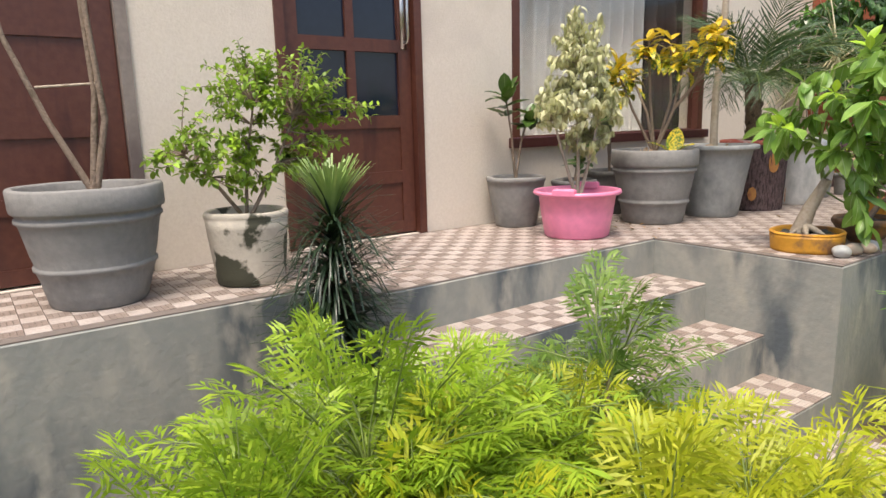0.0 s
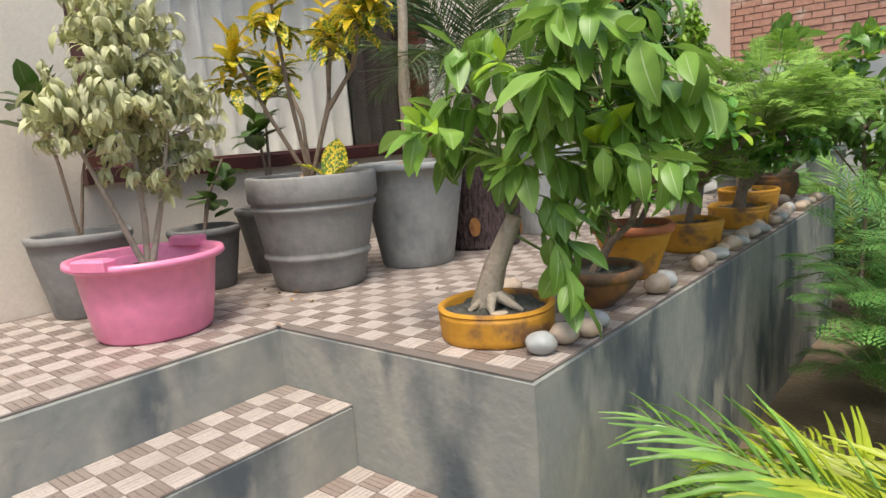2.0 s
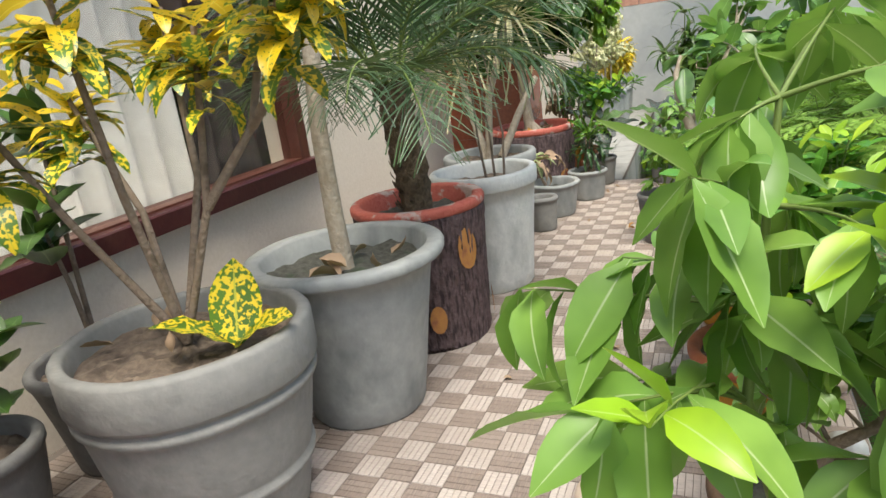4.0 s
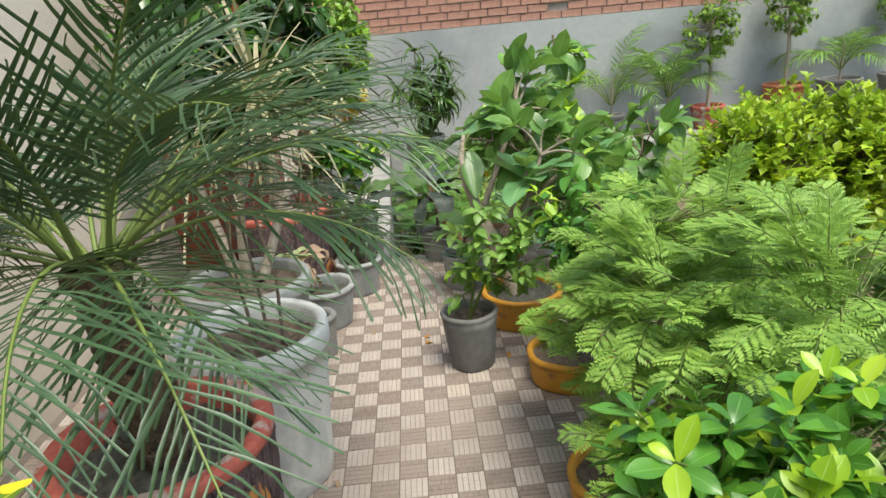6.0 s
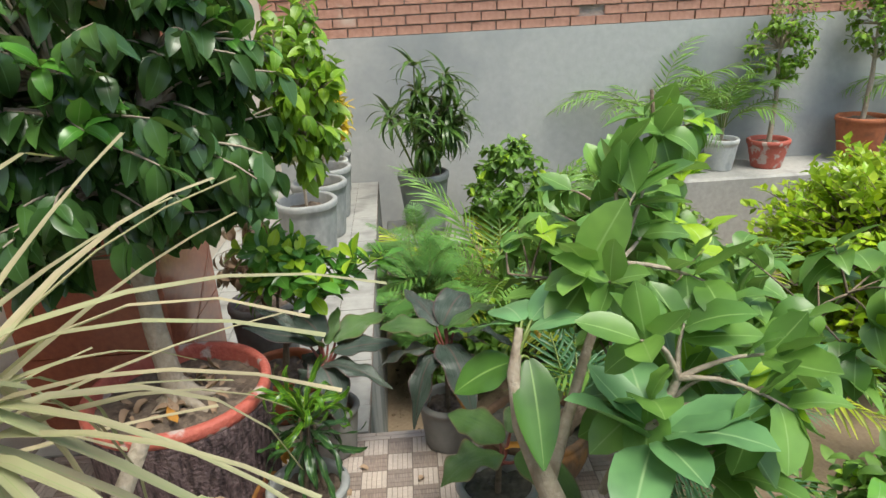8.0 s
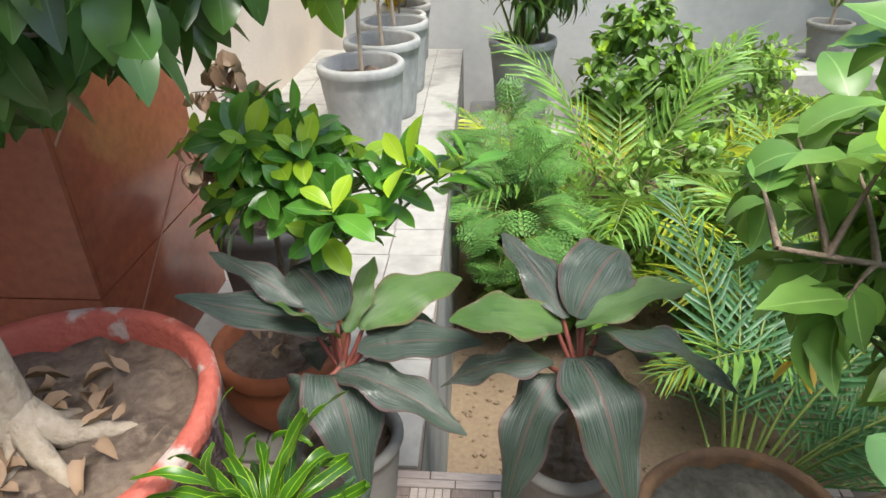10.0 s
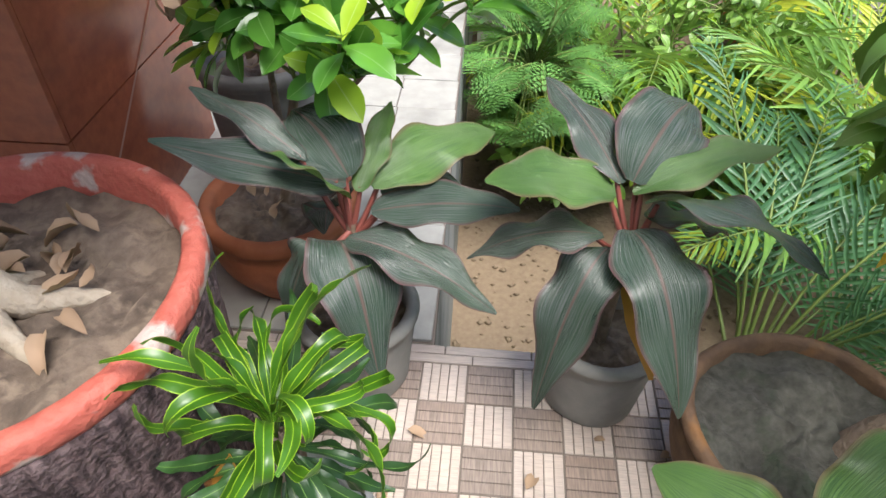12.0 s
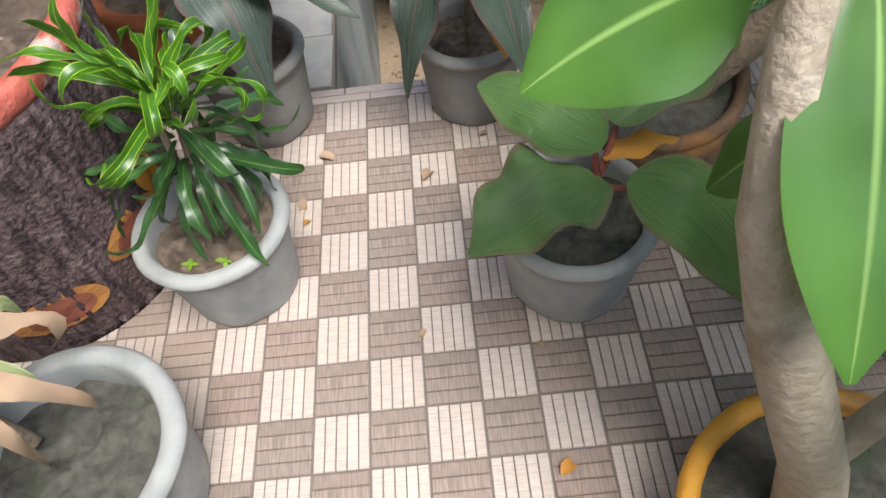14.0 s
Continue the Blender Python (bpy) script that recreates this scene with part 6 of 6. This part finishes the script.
def feathery(name, x, y, label, seed, blobs, count, mat_leaf, length=0.20, pin=0.075, pinnae=7, wood=0.003):
    th = thing(name, x, y, GZ, label, "shrub", "feathery shrubs")
    stems = [(0, 0, 0.2)] + [(b[0][0] * k, b[0][1] * k, b[0][2] * (0.4 + 0.6 * k)) for b in blobs for k in (0.4, 0.8, 1.0)]
    g = Geo()
    for b in blobs:
        tube(g, arc((0, 0, 0), b[0], 0.02, 4), 0.012, 0.005, 6)
    part("stem", g, M_BARKG, th, kind="stuff")
    feather_bush(th, seed, stems, blobs, count, length, pinnae, pin, 4, 0.048, F1, mat_leaf, M_GSTEM, 0.5, 0.8, wood, 0.42)
    feather_bush(th, seed + 50, stems, blobs, 14, 0.14, 5, 0.03, 4, 0.022, F1, L_SILVER, M_GSTEM, 0.3, 1.2, 0.002, 0.3)
    return th


feathery("grevillea_bush", 2.42, 1.44, "bright yellow-green feathery shrub in front of the veranda wall", 301, [((0.02, 0.02, 0.89), (0.24, 0.24, 0.15)), ((0.05, -0.22, 0.78), (0.22, 0.20, 0.16)), ((0.05, 0.22, 0.82), (0.22, 0.20, 0.15)), ((0.15, -0.05, 0.74), (0.24, 0.30, 0.18))], 400, L_FERN)
feathery("grevillea_bush", 2.45, 2.12, "dull green feathery shrub in front of the steps", 302, [((0.0, 0.0, 0.90), (0.15, 0.15, 0.20)), ((-0.02, -0.05, 0.68), (0.24, 0.22, 0.18)), ((0.05, 0.0, 0.5), (0.3, 0.3, 0.2))], 180, L_FERND)
feathery("grevillea_bush", 2.86, 1.62, "yellow feathery shrub beside the garden path", 303, [((0.0, 0.1, 0.76), (0.24, 0.3, 0.17)), ((0.0, 0.45, 0.66), (0.24, 0.3, 0.18)), ((-0.2, -0.15, 0.68), (0.26, 0.3, 0.2)), ((-0.36, 0.30, 0.70), (0.26, 0.25, 0.2)), ((0.08, 0.46, 0.55), (0.2, 0.24, 0.15)), ((-0.1, 0.8, 0.5), (0.24, 0.24, 0.16))], 500, L_FERNY)
areca(1.75, 0.75, GZ, 304, 14, 0.62, "low dark palm at the foot of the veranda wall", [L_WEED, L_ARECA], (20, 75))

# spiky plant at the end of the steps
th = potted("spiky_plant", 1.33, 1.96, GZ, "dark green drooping needle-leaved plant with a pale top by the steps", "potted plant", rt=0.16, rb=0.12, h=0.24, material=M_POTG, lip=0.01, lip_h=0.03, seed=44)
g = Geo()
tube(g, [(0, 0, 0.2), (-0.02, 0.02, 0.6), (-0.05, 0.04, 1.1)], 0.022, 0.016, 8)
part("trunk", g, M_BARKD, th)
rg = random.Random(22)
gl = Geo()
for k in range(900):
    t = k / 900
    z = 0.48 + 0.70 * t
    a = k * 2.4
    el = -0.15 + 1.05 * t + rg.uniform(-0.2, 0.2)
    set_leaves(gl, rg.choice(T_NEED), (-0.05 * t, 0.04 * t, z), (math.cos(a) * math.cos(el), math.sin(a) * math.cos(el), math.sin(el)), (0, 0, 1), rg.uniform(0.28, 0.36) * (1.05 - 0.3 * t), 1.1)
part("foliage", gl, L_SPIKE, th, kind="stuff")
gl = Geo()
for k in range(170):
    a, el = k * 2.4, rg.uniform(1.05, 1.5)
    set_leaves(gl, T_NEED[2], (-0.05, 0.04, 1.18), (math.cos(a) * math.cos(el), math.sin(a) * math.cos(el), math.sin(el)), (0, 0, 1), rg.uniform(0.18, 0.26), 1.6)
part("top_tuft", gl, L_SPIKEP, th, "pale green upright tuft of new needles")

# far wall: bricks, bench pots
course = thing("brick_wall", 0, 12.03, 1.12, "rough red brick courses on top of the plastered boundary wall", "wall")
course["kind"] = "structure"
g = Geo()
box(g, -1.0, 14.0, 0.012, 0.20, 0.0, 1.6)
part("mortar", g, M_MORTAR, course, smooth=False)
gb = Geo()
br = random.Random(2)
near = []
for r_ in range(16):
    x = -1.0 + (0.11 if r_ % 2 else 0)
    while x < 13.8:
        w = 0.215 + br.uniform(-0.012, 0.008)
        z = r_ * 0.085
        d = br.uniform(0.0, 0.014)
        if r_ < 5 and 1.0 < x < 6.5:
            near.append((x, w, z, d))
        elif not (r_ == 1 and 2.55 < x < 2.75):
            box(gb, x, x + w, -0.008 - d, 0.03, z + 0.006, z + 0.078)
        x += w + 0.012
part("bricks", gb, M_BRICK, course, kind="stuff", smooth=False)
for k, (x, w, z, d) in enumerate(near):
    if k == 34:
        continue
    g = Geo()
    box(g, 0, w, -0.008 - d, 0.03, 0.006, 0.078)
    ob = part("brick", g, M_BRICK, course, smooth=False)
    ob.location = (x, 0, z)

BZ = -0.21
benchp = [(3.75, "grey", M_POTG, 0.15, 0.26), (4.85, "red-rimmed", M_REDRIM, 0.19, 0.26), (4.40, "white", M_POTW, 0.16, 0.29), (5.72, "terracotta", M_TERR, 0.23, 0.42), (6.35, "grey", M_POTG, 0.24, 0.42), (7.05, "grey", M_POTG, 0.22, 0.42), (8.0, "terracotta", M_TERR, 0.2, 0.3), (9.0, "grey", M_POTG, 0.2, 0.36), (10.2, "white", M_POTW, 0.2, 0.3)]
for k, (x, nm, mt, r, hh2) in enumerate(benchp):
    p = potted("bench_pot_plant", x, 11.68, BZ, nm + (" pot with a slender arching palm on the cement bench" if k % 2 == 0 else " pot with a small round-crowned tree on the cement bench"), "potted plant", "pots on the bench", rt=r, rb=r * 0.7, h=hh2, material=mt, lip=0.01, lip_h=0.04, seed=60 + k)
    if k % 2 == 0:
        palm_parts(p, 400 + k, (0, 0, hh2 + 0.1), 12, 1.25 if k == 0 else 0.85, T_AREC, 0.22, 18, L_ARECA, M_GSTEM, (40, 85), 1.6, up=0.2, base_r=0.02)
        g = Geo()
        tube(g, [(0, 0, hh2 - 0.05), (0.02, 0, hh2 + 0.4)], 0.015, 0.01, 7)
        part("trunk", g, M_BARK, p)
    else:
        tree_parts(p, 400 + k, [[(0, 0, hh2 - 0.05), (0.02, 0.0, hh2 + 0.35), (0.0, 0.0, hh2 + 0.8)]], [((0, 0, hh2 + 0.8), (0.34, 0.3, 0.3)), ((0.1, 0, hh2 + 1.1), (0.25, 0.25, 0.25))], 90, 9, T_SM, 0.075, L_SHRUB, M_BARK, hang=0.2, r=(0.025, 0.015), twig_r=0.004)
p = potted("bowl_planter", 3.05, 11.0, GZ, "wide red bowl planter standing near the far wall", "planter", rt=0.3, rb=0.2, h=0.22, material=M_TERR, lip=0.02, lip_h=0.05, seed=80)

# beds of shrubs that fill the garden
BEDS = [(2.3, 10.7, 1.2, 0.42, 16), (3.0, 11.1, 0.9, 0.4, 17), (1.75, 9.3, 0.55, 0.35, 1), (2.4, 9.9, 0.7, 0.5, 2), (3.2, 10.3, 0.8, 0.55, 3), (3.3, 7.6, 0.5, 0.4, 4), (3.0, 6.9, 0.65, 0.55, 5), (3.9, 8.1, 0.5, 0.35, 6), (2.6, 9.2, 0.5, 0.4, 7), (4.3, 7.0, 0.8, 0.5, 8), (5.4, 8.0, 0.9, 0.5, 9), (6.6, 9.6, 0.9, 0.6, 10), (3.6, 5.2, 0.6, 0.5, 11), (5.0, 5.8, 1.0, 0.7, 12), (6.8, 7.2, 1.1, 0.8, 13), (2.05, 9.6, 0.4, 0.45, 15)]
for x, y, hgt, r, sd in BEDS:
    th = thing("garden_shrub", x, y, GZ, ("low leafy green shrub growing in the garden soil", "spreading shrub with small leaves in the garden bed", "dense dark green undergrowth in the garden bed")[sd % 3], "shrub", "garden shrubs")
    tree_parts(th, 500 + sd, [[(0, 0, 0), (0.02, 0, hgt * 0.5), (0.0, 0.03, hgt * 0.9)], [(0, 0, 0), (r * 0.4, r * 0.2, hgt * 0.6)], [(0, 0, 0), (-r * 0.4, -r * 0.2, hgt * 0.6)]],
               [((0, 0, hgt * 0.65), (r, r, hgt * 0.4)), ((r * 0.3, -r * 0.3, hgt * 0.85), (r * 0.6, r * 0.6, hgt * 0.3))], int(90 + 110 * r), 10, (T_SM, T_OV, T_GL)[sd % 3], (0.055, 0.09, 0.07)[sd % 3] * (0.8 + 0.5 * r), (L_SHRUB, L_WEED, L_PEEPAL)[sd % 3], M_GSTEM, hang=0.2, r=(0.01, 0.005), twig_r=0.003, young=L_YOUNG, share=0.03)

clods = Geo()
cr = random.Random(91)
OCTA = np.array([(1, 0, 0), (0, 1, 0), (-1, 0, 0), (0, -1, 0), (0, 0, 0.8), (0, 0, -0.8)])
OCTA_FACES = [(0, 1, 4), (1, 2, 4), (2, 3, 4), (3, 0, 4), (1, 0, 5), (2, 1, 5), (3, 2, 5), (0, 3, 5)]
for k in range(900):
    x, y, r = cr.uniform(1.33, 2.6), cr.uniform(7.75, 10.2), cr.uniform(0.004, 0.016)
    jit = np.array([[cr.uniform(0.6, 1.3) for _ in range(3)] for _ in range(6)])
    clods.add(OCTA * jit * r + np.array((x, y, GZ + r * 0.3)), OCTA_FACES)
part("soil_clods", clods, M_GROUND, None, "crumbly brown clods of soil scattered over the garden bed", "stuff")

# ---- leaves and litter lying about ----
lr = random.Random(77)
for k in range(38):
    if k < 16:
        x, y = lr.uniform(1.25, 1.75), lr.uniform(6.6, 7.6)
    elif k < 26:
        x, y = lr.uniform(0.7, 1.3), lr.uniform(3.9, 4.3)
    else:
        x, y = lr.uniform(1.2, 2.0), lr.uniform(4.2, 6.5)
    g = Geo()
    set_leaves(g, blade("lance", 0.4, 0.6, 0.3, 5, curl=lr.uniform(0, 1.6)), (0, 0, 0.005), (1, 0, 0.2), (0, 0, 1), lr.uniform(0.02, 0.05))
    ob = part("fallen_leaf", g, M_DRY if k % 4 else M_DRYO)
    ob.matrix_world = pose(x, y, 0.002, 0, 0, lr.uniform(0, 360))
    tagged(ob, label="small curled dry brown leaf lying on the veranda tiles" if k % 4 else "small curled orange leaf lying on the veranda tiles", category="leaf", group="fallen leaves on the tiles")


# ---- mosaic tiles ----
def check_geo(g, x, y, z, light, s=C, rng=random):
    """One check of slats, its joints open."""
    n = 5 if light else 4
    gap = 0.0016
    w = (s - 0.002) / n
    for i in range(n):
        a, b3 = i * w + gap / 2, (i + 1) * w - gap / 2
        h2 = 0.0 - rng.uniform(0, 0.0008)
        if light:
            box(g, x + 0.001 + a, x + 0.001 + b3, y + 0.0015, y + s - 0.0015, z - 0.006, z + h2, 0.0008)
        else:
            box(g, x + 0.0015, x + s - 0.0015, y + 0.001 + a, y + 0.001 + b3, z - 0.006, z + h2, 0.0008)


floor_t = thing("tiled_floor", 0, 0, 0, "veranda floor of pale and brown slatted mosaic checks", "floor")
floor_t["kind"] = "structure"
pieces, rest_l, rest_d = [], Geo(), Geo()
tr = random.Random(8)
gg = Geo()
for r_ in range(0, 96):
    y = Y0 - (r_ + 1) * C
    xmax = 2.21 if y > 3.95 else 1.25 if y > 2.09 else 0.98
    for i in range(-16, 9):
        x = X0 + i * C
        if x + C > xmax + 0.012 or x < WALLX - 0.001:
            continue
        light = (i + r_) % 2 == 0
        if 6.2 < y and 1.15 < x < 2.0:
            pieces.append((x, y, light))
        else:
            check_geo(rest_l if light else rest_d, x, y, 0.0, light, C, tr)
part("pale_checks", rest_l, M_TL, floor_t, "pale slatted checks", "stuff", smooth=False)
part("brown_checks", rest_d, M_TD, floor_t, "brown slatted checks", "stuff", smooth=False)
for nm, x0s, x1s, y0s, y1s in (("grout_0", WALLX, 0.975, -2.9, 2.099), ("grout_1", WALLX, 1.245, 2.101, 3.958), ("grout_2", WALLX, 2.205, 3.964, 7.718)):
    g = Geo()
    box(g, x0s, x1s, y0s, y1s, -0.0078, -0.0032)
    part("grout", g, M_GROUT, floor_t, smooth=False)
shared = {}
for light in (True, False):
    for v in range(4):
        g = Geo()
        check_geo(g, 0, 0, 0, light, C, tr)
        shared[light, v] = g.mesh("tile", M_TL if light else M_TD, False)
for k, (x, y, light) in enumerate(pieces):
    ob = new("tile", shared[light, k % 4])
    ob.parent = floor_t
    ob.location = (x, y, 0)
g = Geo()
x = WALLX
k = 0
while x < 2.2:
    w = min(0.155, 2.205 - x)
    box(g, x + 0.001, x + w - 0.001, Y0 + 0.0015, Y0 + 0.0195, -0.006, 0.0, 0.0008)
    box(g, x + 0.001 - 0.05, x + w - 0.052, Y0 + 0.0215, Y0 + 0.0395, -0.006, 0.0, 0.0008) if x > WALLX else None
    x += w
part("border_slats", g, M_TL, floor_t, "pale border slats along the floor's end", smooth=False)
for s in range(1, 5):
    tread = thing("step_tiles", 1.25 + 0.32 * (s - 1), 2.12, -0.196 * s, "step topping of pale and brown slatted mosaic checks", "floor")
    tread["kind"] = "structure"
    gl_, gd_ = Geo(), Geo()
    ymax = 1.84 if s < 4 else 1.92
    for r_ in range(0, 25):
        for i in range(0, 4):
            y = ymax - (r_ + 1) * C
            if y < -0.015:
                continue
            light = (i + r_ + s) % 2 == 0
            check_geo(gl_ if light else gd_, i * C, y, 0.0, light, C, tr)
    part("pale_checks", gl_, M_TL, tread, "pale slatted checks", "stuff", smooth=False)
    part("brown_checks", gd_, M_TD, tread, "brown slatted checks", "stuff", smooth=False)
    g = Geo()
    box(g, 0.001, 0.318, 0.0, ymax, -0.0078, -0.0032)
    part("grout", g, M_GROUT, tread, smooth=False)
